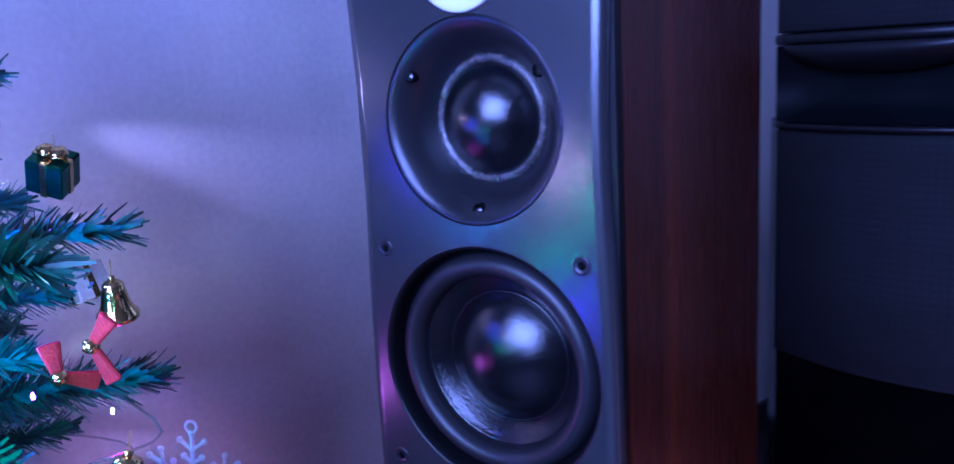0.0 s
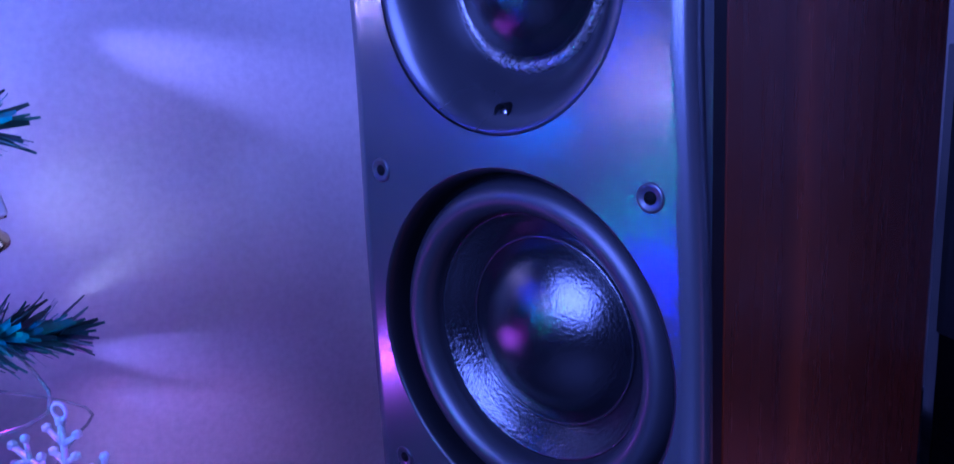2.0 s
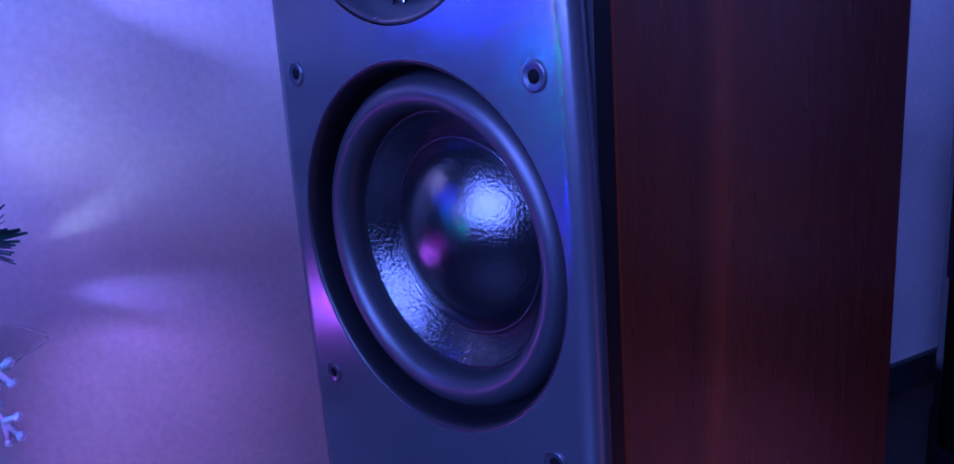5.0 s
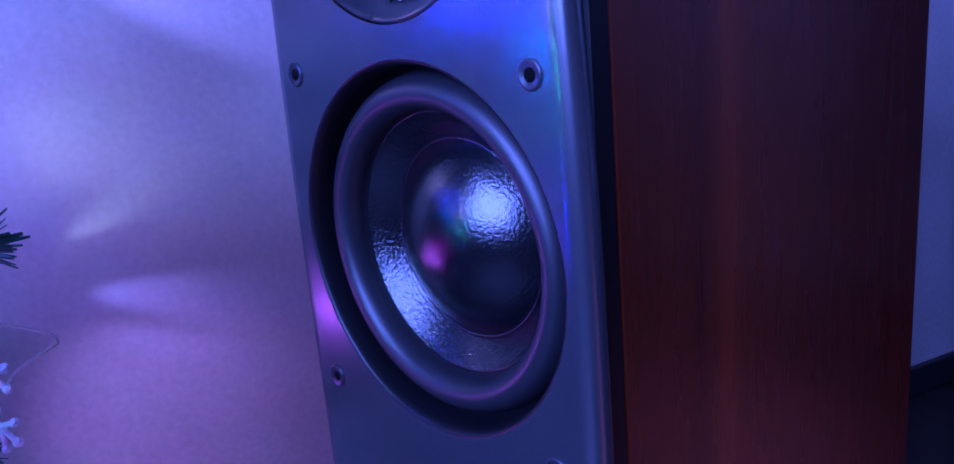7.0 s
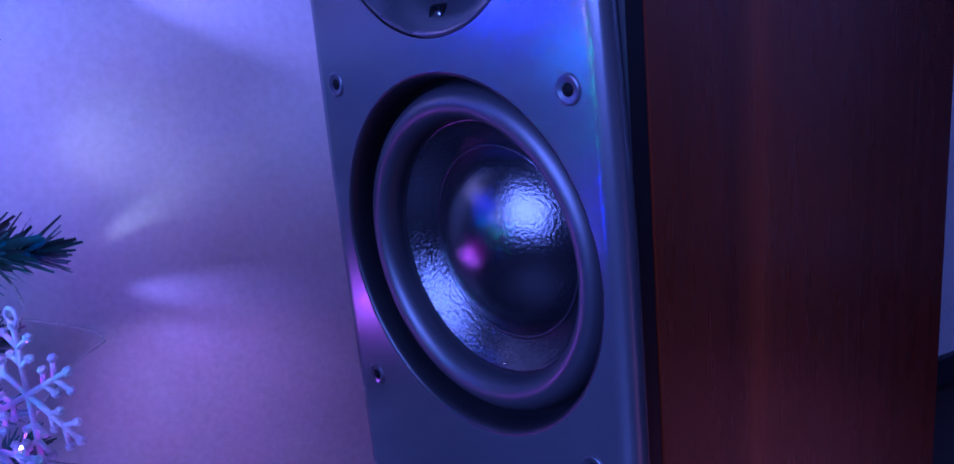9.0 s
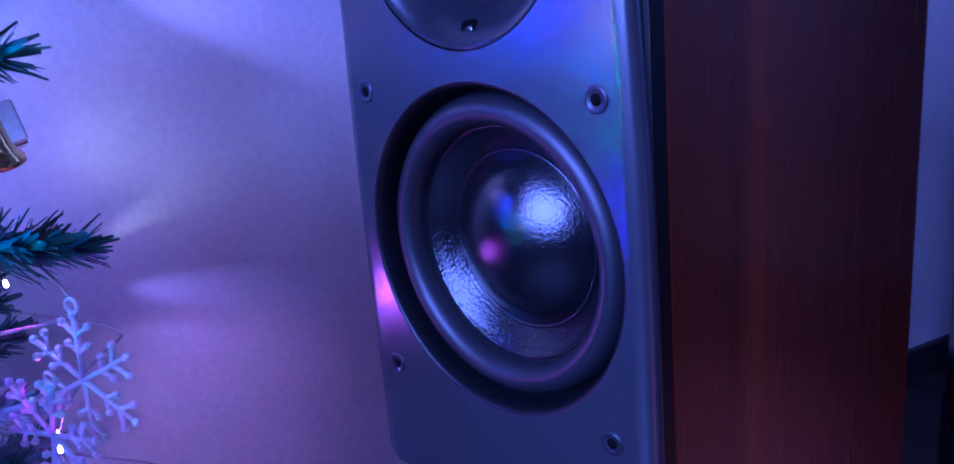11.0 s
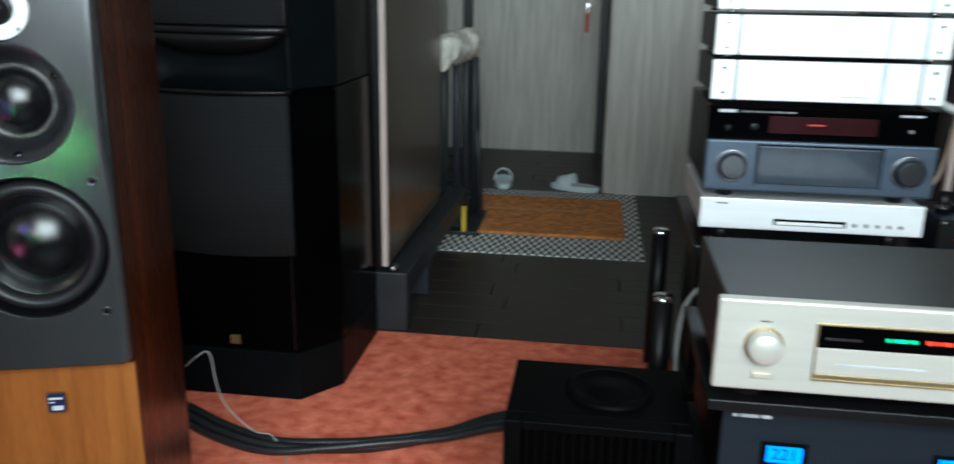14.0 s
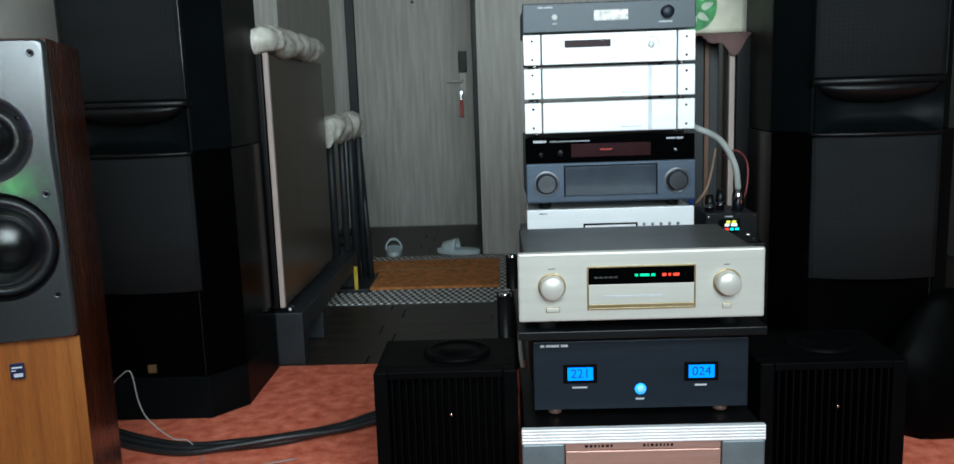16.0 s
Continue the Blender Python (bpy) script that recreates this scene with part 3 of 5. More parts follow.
part("cone", lathed([(0.0702, -0.0226), (0.0698, -0.0212), (0.0687, -0.0210), (0.0679, -0.0221), (0.0650, -0.0240), (0.061, -0.0275), (0.057, -0.0312), (0.0528, -0.0354)], front_at(W_X, 0, W_Z), 96), CONE_COAT, woofer, "shiny doped black cone")
part("cap_rim", lathed([(0.0545, -0.0346), (0.0547, -0.0330), (0.0538, -0.0321), (0.0527, -0.0325), (0.0523, -0.0344)], front_at(W_X, 0, W_Z), 96), CONE_COAT, woofer)
part("dust_cap", lathed([(0.0527 * math.sin(radians(a)) / math.sin(radians(50)), -0.0338 + 0.0230 * (math.cos(radians(a)) - math.cos(radians(50))) / (1 - math.cos(radians(50)))) for a in range(50, -1, -5)], front_at(W_X, 0, W_Z), 96), DOME_COAT, woofer, "glossy domed dust cap")

mid = part("midrange", lathed([(0.0765, -0.0030), (0.0757, -0.0003), (0.0745, -0.0003), (0.072, -0.001), (0.0675, -0.0045), (0.062, -0.0105), (0.0565, -0.0185), (0.0518, -0.0262), (0.0480, -0.0300)], front_at(0, 0, M_Z), 96), WAVEGUIDE, speaker, "satin grey waveguide")
ringed = bmesh.new()
for k in range(120):
    a, b = 2 * math.pi * k / 120, 2 * math.pi * (k + 1) / 120
    lathe(ringed, [(0, 0.0014), (0.0014 + 0.0006 * random.random(), 0), (0, -0.0014)], Matrix.Translation((0.0452 * math.cos(a), 0.0285, M_Z + 0.0452 * math.sin(a))), 5)
lathe(ringed, [(0.0490, -0.031), (0.0472, -0.0275), (0.0447, -0.0268), (0.0424, -0.0290)], front_at(0, 0, M_Z), 96)
part("dome_ring", ringed, STICKY, mid, "shiny lacquered ring round the dome")
part("dome", lathed([(0.0426 * math.sin(radians(a)) / math.sin(radians(64)), -0.0292 + 0.0255 * (math.cos(radians(a)) - math.cos(radians(64))) / (1 - math.cos(radians(64)))) for a in range(64, -1, -4)], front_at(0, 0, M_Z), 96), DOME_COAT, mid, "glossy black soft dome")
strands = bmesh.new()
for a, c in ((100, 0.010), (84, -0.006), (80, 0.008)):
    x, z = 0.043 * math.cos(radians(a)), 0.043 * math.sin(radians(a))
    tube(strands, curve_points([(x, 0.026, M_Z + z), (x + c * 0.3, 0.018, M_Z + z + 0.006), (x + c, 0.019, M_Z + z + 0.003)]), 0.00035, 5)
part("glue_strand", strands, STICKY, mid)
for ang in (148, 32, 270):
    x, z = 0.0655 * math.cos(radians(ang)), M_Z + 0.0655 * math.sin(radians(ang))
    slope = Matrix.Translation((x, 0.0068, z)) @ FRONT
    part("screw_hole", lathed([(0.0048, -0.006), (0.0048, 0.0015), (0.0040, 0.0018), (0.0036, -0.001), (0, -0.001)], slope, 20), HOLE, mid)
    part("bolt_head", lathed([(0.0026, -0.001), (0.0026, 0.0006), (0, 0.0006)], slope @ Matrix.Translation((0.0008, -0.0006, 0)), 12), STEEL, mid)

tweeter = part("tweeter", lathed([(0.0375, -0.0002), (0.0375, 0.0030), (0.0365, 0.0040), (0.030, 0.0040), (0.0235, 0.0032), (0.0205, 0.0008), (0.0190, -0.0004)], front_at(0, 0, T_Z), 64), WHITE_RING, speaker, "white alloy tweeter ring")
part("tweeter_dome", lathed([(0.0192, 0.0004), (0.0175, 0.0006), (0.0130, 0.0010), (0.0115, 0.0045), (0.007, 0.0075), (0, 0.0086)], front_at(0, 0, T_Z), 40), BLACK_SATIN, tweeter, "black tweeter dome")
for ang in (45, 135, 225, 315):
    part("tweeter_screw", lathed([(0.0024, 0.0040), (0.0024, 0.0044), (0, 0.0044)], front_at(0.0335 * math.cos(radians(ang)), 0, T_Z + 0.0335 * math.sin(radians(ang))), 12), STEEL, tweeter)
for x in (-0.087, 0.087):
    for z in (0.989, 0.7475, 0.5685):
        grommet = part("grommet", lathed([(0.0068, -0.0002), (0.0068, 0.0006), (0.0062, 0.0010), (0.0052, 0.0010), (0.0040, 0.0003), (0.0029, 0.0003)], front_at(x, 0, z), 28), GROMMET, speaker)
        part("socket", lathed([(0.0031, 0.0002), (0.0031, 0.0005), (0, 0.0005)], front_at(x, 0, z), 18), HOLE, grommet)
badge = part("badge", boxed(-0.0055, 0.0175, 0.0068, 0.0092, 0.420, 0.449, bevel=0.0008), NAVY, speaker, "small navy badge")
part("badge_print", box(box(box(boxed(-0.003, 0.006, 0.0063, 0.0069, 0.4395, 0.4425), -0.003, 0.004, 0.0063, 0.0069, 0.4345, 0.4362), 0.0, 0.0145, 0.0063, 0.0069, 0.4235, 0.4300), 0.006, 0.0145, 0.0063, 0.0069, 0.4395, 0.4425), PRINT, badge)


# ---- the black towers with horns ----
def horn_tower(m, label):
    """Its front face is at y = 0, its middle at x = 0."""
    t = thing("horn_tower", m, label, "loudspeaker", "black horn towers")
    hw, deep = 0.24, 0.444
    plan = [(-0.16, 0), (0.16, 0), (hw, 0.105), (hw, deep), (-hw, deep), (-hw, 0.105)]
    part("base", prism(bmesh.new(), [(x * 1.004, y - 0.002 if y < 0.2 else y) for x, y in plan], 0.0, 0.125, 0.003), GREY_BLACK, t, "matt slate base")
    part("body", prism(bmesh.new(), [(x, y + 0.004) for x, y in plan], 0.1255, 0.762, 0.003), GLOSS_BLACK, t, "black lacquered body")
    part("upper_body", prism(bmesh.new(), [(x * 0.985, y + 0.03) for x, y in plan], 0.7625, 1.34, 0.004), GREY_BLACK, t, "dark slate upper body")

    def bowed(z0, z1, bow, back, w=0.162, rim=0.0):
        bm = bmesh.new()
        cols = []
        for k in range(21):
            s = -1 + k / 10
            y = -bow * (1 - s * s)
            cols.append([bm.verts.new((w * s, y + rim, z0)), bm.verts.new((w * s, y, z0 + 0.004)), bm.verts.new((w * s, y, z1 - 0.004)), bm.verts.new((w * s, y + rim, z1)), bm.verts.new((w * s, back, z1)), bm.verts.new((w * s, back, z0))])
        for a, b in zip(cols, cols[1:]):
            for j in range(6):
                bm.faces.new((a[j], b[j], b[(j + 1) % 6], a[(j + 1) % 6])).smooth = j in (0, 1, 2)
        bm.faces.new(cols[0])
        bm.faces.new(cols[-1][::-1])
        return bm

    low = part("lower_grille", bowed(0.375, 0.752, 0.030, 0.02, rim=0.003), GRILLE, t, "charcoal cloth lower grille")
    part("upper_grille", bowed(0.905, 1.30, 0.030, 0.03, rim=0.003), GRILLE, t, "charcoal cloth upper grille")
    part("lower_lip", bowed(0.7535, 0.7650, 0.036, 0.05, w=0.166, rim=0.004), BLACK_SATIN, t)
    part("upper_lip", bowed(0.8860, 0.9030, 0.036, 0.05, w=0.166, rim=0.004), BLACK_SATIN, t)
    part("grille_trim", boxed(0.1625, 0.1645, -0.002, 0.006, 0.906, 1.30), CHROME, t, "thin bright trim")
    horn = bmesh.new()
    rings = []
    for w, z0, z1, y in ((0.160, 0.766, 0.885, -0.006), (0.140, 0.780, 0.872, 0.012), (0.105, 0.797, 0.856, 0.026), (0.060, 0.812, 0.842, 0.0285)):
        rings.append([horn.verts.new((x, y - (0.024 * (1 - (x / 0.16) ** 2) if y < 0 else 0.0), z)) for x, z in [(-w + 2 * w * k / 12, z1) for k in range(13)] + [(w - 2 * w * k / 12, z0) for k in range(13)]])
    for a, b in zip(rings, rings[1:]):
        for k in range(26):
            horn.faces.new((a[k], a[(k + 1) % 26], b[(k + 1) % 26], b[k])).smooth = True
    horn.faces.new(rings[-1])
    part("horn", horn, GREY_BLACK, t, "black flared horn")
    chin, cols = bmesh.new(), []
    for k in range(25):
        a = math.pi * k / 24
        x, dip = -0.150 * math.cos(a), math.sin(a)
        cols.append([chin.verts.new((x, y, z)) for y, z in ((0.030, 0.8855), (-0.034 * dip - 0.002, 0.8855), (-0.030 * dip, 0.8855 - 0.020 * dip - 0.001), (-0.012 * dip + 0.004, 0.8855 - 0.040 * dip - 0.002), (0.030, 0.8855 - 0.046 * dip - 0.003))])
    for a, b in zip(cols, cols[1:]):
        for j in range(5):
            chin.faces.new((a[j], b[j], b[(j + 1) % 5], a[(j + 1) % 5])).smooth = j in (1, 2, 3)
    chin.faces.new(cols[0])
    chin.faces.new(cols[-1][::-1])
    part("horn_lip", chin, BLACK_SATIN, t, "rounded black lip over the horn")
    part("badge", boxed(-0.012, 0.012, -0.003, 0.0042, 0.14, 0.163, bevel=0.001), BRASS, t, "small brass badge")
    part("seam", boxed(0.151, 0.1525, 0.0025, 0.0045, 0.13, 0.372), STEEL, t)
    return t


horn_tower(pose(-0.532, 1.224, 0), "tall black horn loudspeaker beside the plaster wall")
horn_tower(pose(1.455, 1.165, 0, 0, 0, -4), "tall black horn loudspeaker beside the rack")


# ---- the wide flat panels on black stands ----
def flat_panel(m, label, mirrored=1):
    t = thing("panel_speaker", m, label, "panel loudspeaker", "brown flat panels")
    s = mirrored
    xs = sorted((0.0, -0.085 * s))
    part("panel", boxed(xs[0], xs[1], 0.012, 0.86, 0.205, 1.04, bevel=0.004), DARK_LAMINATE, t, "dark brown glossy panel")
    xs = sorted((0.003 * s, -0.014 * s))
    part("edge_strip", boxed(xs[0], xs[1], -0.004, 0.0115, 0.205, 1.045, bevel=0.002), STRIP, t, "pale wooden edge strip")
    xs = sorted((-0.018 * s, -0.086 * s))
    part("front_edge", boxed(xs[0], xs[1], -0.012, 0.0115, 0.205, 1.04, bevel=0.003), BLACK_SATIN, t, "black front edge")
    xs = sorted((0.055 * s, -0.04 * s))
    part("stand_foot", boxed(xs[0], xs[1], 0.01, 0.075, -0.0005, 0.183, bevel=0.004), STAND_BLACK, t, "black wooden foot")
    xs2 = sorted((0.055 * s, -0.02 * s))
    part("stand_beam", boxed(xs2[0], xs2[1], 0.076, 1.16, 0.105, 0.18, bevel=0.004), STAND_BLACK, t)
    part("rear_foot", boxed(xs2[0], xs2[1], 1.10, 1.159, -0.0005, 0.104, bevel=0.004), STAND_BLACK, t)
    part("middle_foot", boxed(xs2[0], xs2[1], 0.33, 0.39, -0.0005, 0.104, bevel=0.004), STAND_BLACK, t)
    part("caster", lathed([(0, 0), (0.016, 0), (0.018, 0.008), (0.012, 0.021), (0, 0.021)], Matrix.Translation((0.01 * s, 0.03, 0.1835)), 20), STEEL, t)
    return t


flat_panel(pose(-0.262, 1.684, 0.0), "dark brown flat panel loudspeaker on a black stand")
flat_panel(pose(1.19, 1.60, 0.0), "dark brown flat panel loudspeaker behind the rack", -1)


def crumpled(points, r, seed, material, name, label, category):
    """A lumpy roll of wrapping along points."""
    bm = tube(bmesh.new(), curve_points(points, 14), r, 28)
    for v in bm.verts:
        n = noise.noise(v.co * 16 + Vector((seed, 0, 0))) * 0.35 + noise.noise(v.co * 45 + Vector((0, seed, 0))) * 0.18
        centre = min((Vector(p) for p in curve_points(points, 14)), key=lambda p: (p - v.co).length)
        v.co += (v.co - centre) * n
    return tagged(mesh_object(name, bm, material), label, category)


crumpled([(-0.335, 1.66, 1.075), (-0.28, 1.70, 1.085), (-0.262, 1.85, 1.085), (-0.262, 2.15, 1.085), (-0.262, 2.42, 1.082)], 0.045, 3, BUBBLE, "bubble_wrap", "white bubble wrap laid over the panel's top", "wrapping")
wrap2 = crumpled([(-0.30, 2.62, 0.735), (-0.272, 2.72, 0.755), (-0.25, 2.95, 0.76), (-0.245, 3.10, 0.75)], 0.062, 9, BUBBLE, "bubble_wrap", "white bubble wrap rolled over black poles", "wrapping")
ribbon = tagged(mesh_object("ribbon", boxed(-0.357, -0.322, 1.716, 1.722, 1.10, 1.30, bevel=0.002), RED_TAG), "red ribbon standing behind the bubble wrap", "ribbon")

bench = thing("pole_rack", pose(-0.262, 2.86, 0), "black upright poles on a low black rail", "pole rack")
for k, (x, y, r, zt) in enumerate(((-0.03, -0.09, 0.020, 0.70), (0.01, -0.02, 0.017, 0.71), (0.035, 0.07, 0.017, 0.70), (0.06, 0.16, 0.018, 0.70))):
    part("pole", lathed([(0, 0.02), (r, 0.02), (r, zt), (r * 0.8, zt + 0.004), (0, zt + 0.004)], Matrix.Translation((x, y, 0)), 20), STAND_BLACK, bench)
part("foot_rail", boxed(-0.07, 0.12, -0.14, 0.22, -0.001, 0.022, bevel=0.004), STAND_BLACK, bench)
lean = bmesh.new()
tube(lean, [(0.10, 0.10, 0.02), (0.055, 0.21, 0.66)], 0.014, 12)
part("leaning_rod", lean, STAND_BLACK, bench)
flag = bmesh.new()
prism(flag, [(0.058, -0.15), (0.074, -0.15), (0.074, -0.145), (0.058, -0.145)], 0.023, 0.13)
part("yellow_tag", flag, surface("yellow_plastic", (0.65, 0.45, 0.03), 0.5), bench, "yellow plastic tag")

# ---- the rack and its electronics ----
def bars(parent, x, y, z, widths, height, material, name="print_bar"):
    """Small unreadable print as a row of plain bars."""
    bm = bmesh.new()
    for w in widths:
        box(bm, x, x + w, y - 0.0006, y - 0.0001, z, z + height)
        x += w + height * 0.7
    return part(name, bm, material, parent)


def knob(parent, x, y, z, r, deep, material, seg=40, name="knob", label=""):
    return part(name, lathed([(r, 0), (r, deep - 0.003), (r - 0.003, deep), (0, deep)], front_at(x, y, z), seg), material, parent, label)


rack = thing("equipment_rack", pose(0.76, 1.32, 0), "black rack with round posts carrying the rear stack", "rack")
for x, y in ((-0.283, -0.222), (-0.254, 0.293), (0.262, -0.10), (0.262, 0.293)):
    post = part("post", lathed([(0, 0), (0.0225, 0), (0.0225, 0.37), (0, 0.37)], Matrix.Translation((x, y, 0)), 28), BLACK_SATIN, rack)
    part("post_cap", lathed([(0.0230, 0.3702), (0.0230, 0.377), (0.018, 0.383), (0, 0.384)], Matrix.Translation((x, y, 0)), 28), CHROME, post, "chrome cap")
part("shelf", boxed(-0.228, 0.40, -0.20, 0.25, 0.462, 0.486, bevel=0.003), BLACK_SATIN, rack)
part("shelf", boxed(-0.228, 0.236, -0.14, 0.25, 0.10, 0.124, bevel=0.003), BLACK_SATIN, rack)
part("pillar", boxed(-0.20, -0.17, -0.05, 0.2, 0.1245, 0.4615, bevel=0.002), BLACK_SATIN, rack)
part("pillar", boxed(0.17, 0.20, -0.05, 0.2, 0.1245, 0.4615, bevel=0.002), BLACK_SATIN, rack)
part("foot", boxed(-0.21, 0.21, -0.04, 0.2, 0.0, 0.0995, bevel=0.002), BLACK_SATIN, rack)

LX, RX, FY = 0.540, 0.976, 1.13   # the rear stack's front


def rear_case(name, label, z0, z1, material, front, category, deep=0.36, feet=0.012):
    t = thing(name, pose((LX + RX) / 2, FY, z0), label, category)
    w = (RX - LX) / 2
    hgt = z1 - z0
    part("case", boxed(-w + 0.004, w - 0.004, 0.0125, deep, 0.002, hgt - 0.002, bevel=0.002), material, t)
    part("front_plate", boxed(-w, w, 0, 0.012, 0, hgt, bevel=0.0025), front, t)
    for x in (-w + 0.05, w - 0.05):
        for y in (0.04, deep - 0.05):
            part("foot", lathed([(0, -feet), (0.015, -feet), (0.017, 0.0005), (0, 0.0005)], Matrix.Translation((x, y, 0)), 20), BLACK_SATIN, t)
    return t, w, hgt


# silver disc player
player, w, hgt = rear_case("disc_player", "silver disc player under the receiver", 0.524, 0.588, SILVER, SILVER, "disc player", feet=0.038)
part("tray", boxed(-0.071, 0.071, -0.0012, 0.0005, 0.012, 0.025, bevel=0.0005), HOLE, player, "dark disc tray slot")
part("tray_lid", boxed(-0.066, 0.066, -0.0022, -0.0011, 0.0135, 0.020, bevel=0.0004), SILVER, player)
for k in range(5):
    knob(player, 0.088 + 0.022 * k, 0, 0.019, 0.0042, 0.004, STEEL, 18, "button")
for k in range(4):
    knob(player, -0.145 + 0.016 * k, 0, 0.017, 0.0016, 0.001, STEEL, 10, "button")
bars(player, -0.186, 0, 0.052, [0.012, 0.006], 0.003, STEEL)

# receiver: black top half, blue-grey lower half
receiver, w, hgt = rear_case("av_receiver", "black and blue-grey receiver with two round knobs", 0.606, 0.776, BLACK_SATIN, GLOSS_BLACK, "receiver", feet=0.0175)
part("lower_front", boxed(-w - 0.001, w + 0.001, -0.014, -0.0005, 0.001, 0.104, bevel=0.004), BLUE_GREY, receiver, "blue-grey brushed metal front")
flap = part("flap", boxed(-0.118, 0.117, -0.0165, -0.0142, 0.018, 0.094, bevel=0.002), BLUE_GREY_WINDOW, receiver, "glossy blue-grey flap")
part("flap_groove", box(box(boxed(-0.121, 0.120, -0.0149, -0.0141, 0.0945, 0.0975), -0.121, -0.1183, -0.0149, -0.0141, 0.015, 0.0945), 0.1173, 0.120, -0.0149, -0.0141, 0.015, 0.0945), HOLE, receiver)
for x in (-0.166, 0.170):
    part("knob_recess", lathed([(0.033, 0.0), (0.032, 0.0022), (0.029, 0.0006), (0.027, 0.0004)], front_at(x, -0.014, 0.052), 48), STEEL, receiver)
    k = knob(receiver, x, -0.014, 0.052, 0.0265, 0.017, PANEL_BLACK, 48, "knob", "dark spun metal knob")
    part("knob_face", lathed([(0.0225, 0.0172), (0, 0.0176)], front_at(x, -0.014, 0.052), 48), surface("spun_steel", (0.11, 0.115, 0.125), 0.25, metal=0.9, bump=0), k, "spun steel face")
part("display", boxed(-0.10, 0.105, -0.0012, 0.0003, 0.118, 0.152, bevel=0.0005), DARK_RED, receiver, "dark red display")
bars(receiver, -0.198, 0, 0.157, [0.034], 0.006, PRINT)
bars(receiver, -0.155, 0, 0.158, [0.02, 0.028, 0.03, 0.02], 0.003, STEEL)
bars(receiver, -0.025, -0.0013, 0.135, [0.03], 0.003, RED_TAG)
bars(receiver, 0.145, 0, 0.158, [0.022, 0.018], 0.004, PRINT)
knob(receiver, -0.178, 0, 0.127, 0.007, 0.003, BLACK_SATIN, 24, "button")
knob(receiver, -0.128, 0, 0.130, 0.008, 0.002, BLACK_SATIN, 24, "button")
knob(receiver, 0.168, 0, 0.130, 0.005, 0.002, STEEL, 24, "button")


def silver_amp(z0, z1, label, kind):
    t = thing("silver_amplifier", pose((LX + RX) / 2, FY, z0), label, "amplifier", "silver amplifiers in the rear stack")
    w, hgt = (RX - LX) / 2, z1 - z0
    part("case", boxed(-w + 0.01, w - 0.01, 0.014, 0.34, 0.003, hgt - 0.003, bevel=0.002), BLACK_SATIN, t, "black case")
    part("front_plate", boxed(-w + 0.047, w - 0.047, 0, 0.0135, 0, hgt, bevel=0.0022), SILVER, t, "bright silver front")
    for s in (-1, 1):
        xs = sorted((s * w, s * (w - 0.0445)))
        wing = part("wing", boxed(xs[0], xs[1], 0, 0.0135, 0, hgt, bevel=0.0022), SILVER, t)
        for z in (0.014, hgt - 0.016):
            part("wing_bolt", lathed([(0.0032, 0), (0.0032, 0.0006), (0, 0.0006)], front_at(s * (w - 0.0225), 0, z), 14), HOLE, wing)
        for y in (0.03, 0.30):
            part("foot", lathed([(0, -0.0095), (0.008, -0.0095), (0.008, 0.0028), (0, 0.0028)], Matrix.Translation((s * (w - 0.03), y, 0)), 16), CHROME, t)
    if kind == "display":
        part("display", boxed(-0.113, 0.004, -0.001, 0.0003, 0.041, 0.060, bevel=0.0004), DARK_RED, t, "dark red display")
        part("dial_recess", lathed([(0.0225, 0), (0.0215, 0.0015), (0.019, 0.0015), (0.018, 0.0)], front_at(0.106, 0, 0.043), 48), SILVER, t)
        part("pointer", lathed([(0.009, 0), (0.008, 0.006), (0, 0.007)], front_at(0.106, 0, 0.043), 24), SILVER, t)
    else:
        bars(t, 0.03, 0, 0.010, [0.014, 0.008, 0.016, 0.006], 0.003, PRINT)
        part("inlay", boxed(0.098, 0.1085, -0.0006, 0.0003, 0.002, hgt - 0.002), surface("dull_silver", (0.55, 0.57, 0.58), 0.45, metal=0.4), t, "dull silver inlay")
    return t


silver_amp(0.7875, 0.8655, "bright silver power amplifier with bolted wings", "plain")
silver_amp(0.8745, 0.9515, "bright silver amplifier between its twins", "plain")
silver_amp(0.9605, 1.0365, "bright silver preamplifier with a dark red display", "display")

streamer, w, hgt = rear_case("dac_streamer", "slate grey converter on top of the stack", 1.0405, 1.113, TOP_GREY, TOP_GREY, "converter", feet=0.004)
part("screen", boxed(-0.038, 0.048, -0.001, 0.0003, 0.026, 0.052, bevel=0.0005), surface("pale_lit_screen", (0.75, 0.68, 0.64), 0.3, bump=0.0, vary=0.5, scale=60, glow=0.25), streamer, "pale screen")
knob(streamer, 0.146, 0, 0.042, 0.016, 0.014, PANEL_BLACK)
knob(streamer, -0.137, 0, 0.038, 0.0075, 0.003, WHITE_RING, 24, "button", "pale round button")
bars(streamer, -0.18, 0, 0.060, [0.014, 0.022], 0.004, PRINT)
bars(streamer, -0.143, 0, 0.020, [0.012], 0.003, PRINT)
bars(streamer, 0.125, 0, 0.017, [0.034], 0.003, PRINT)

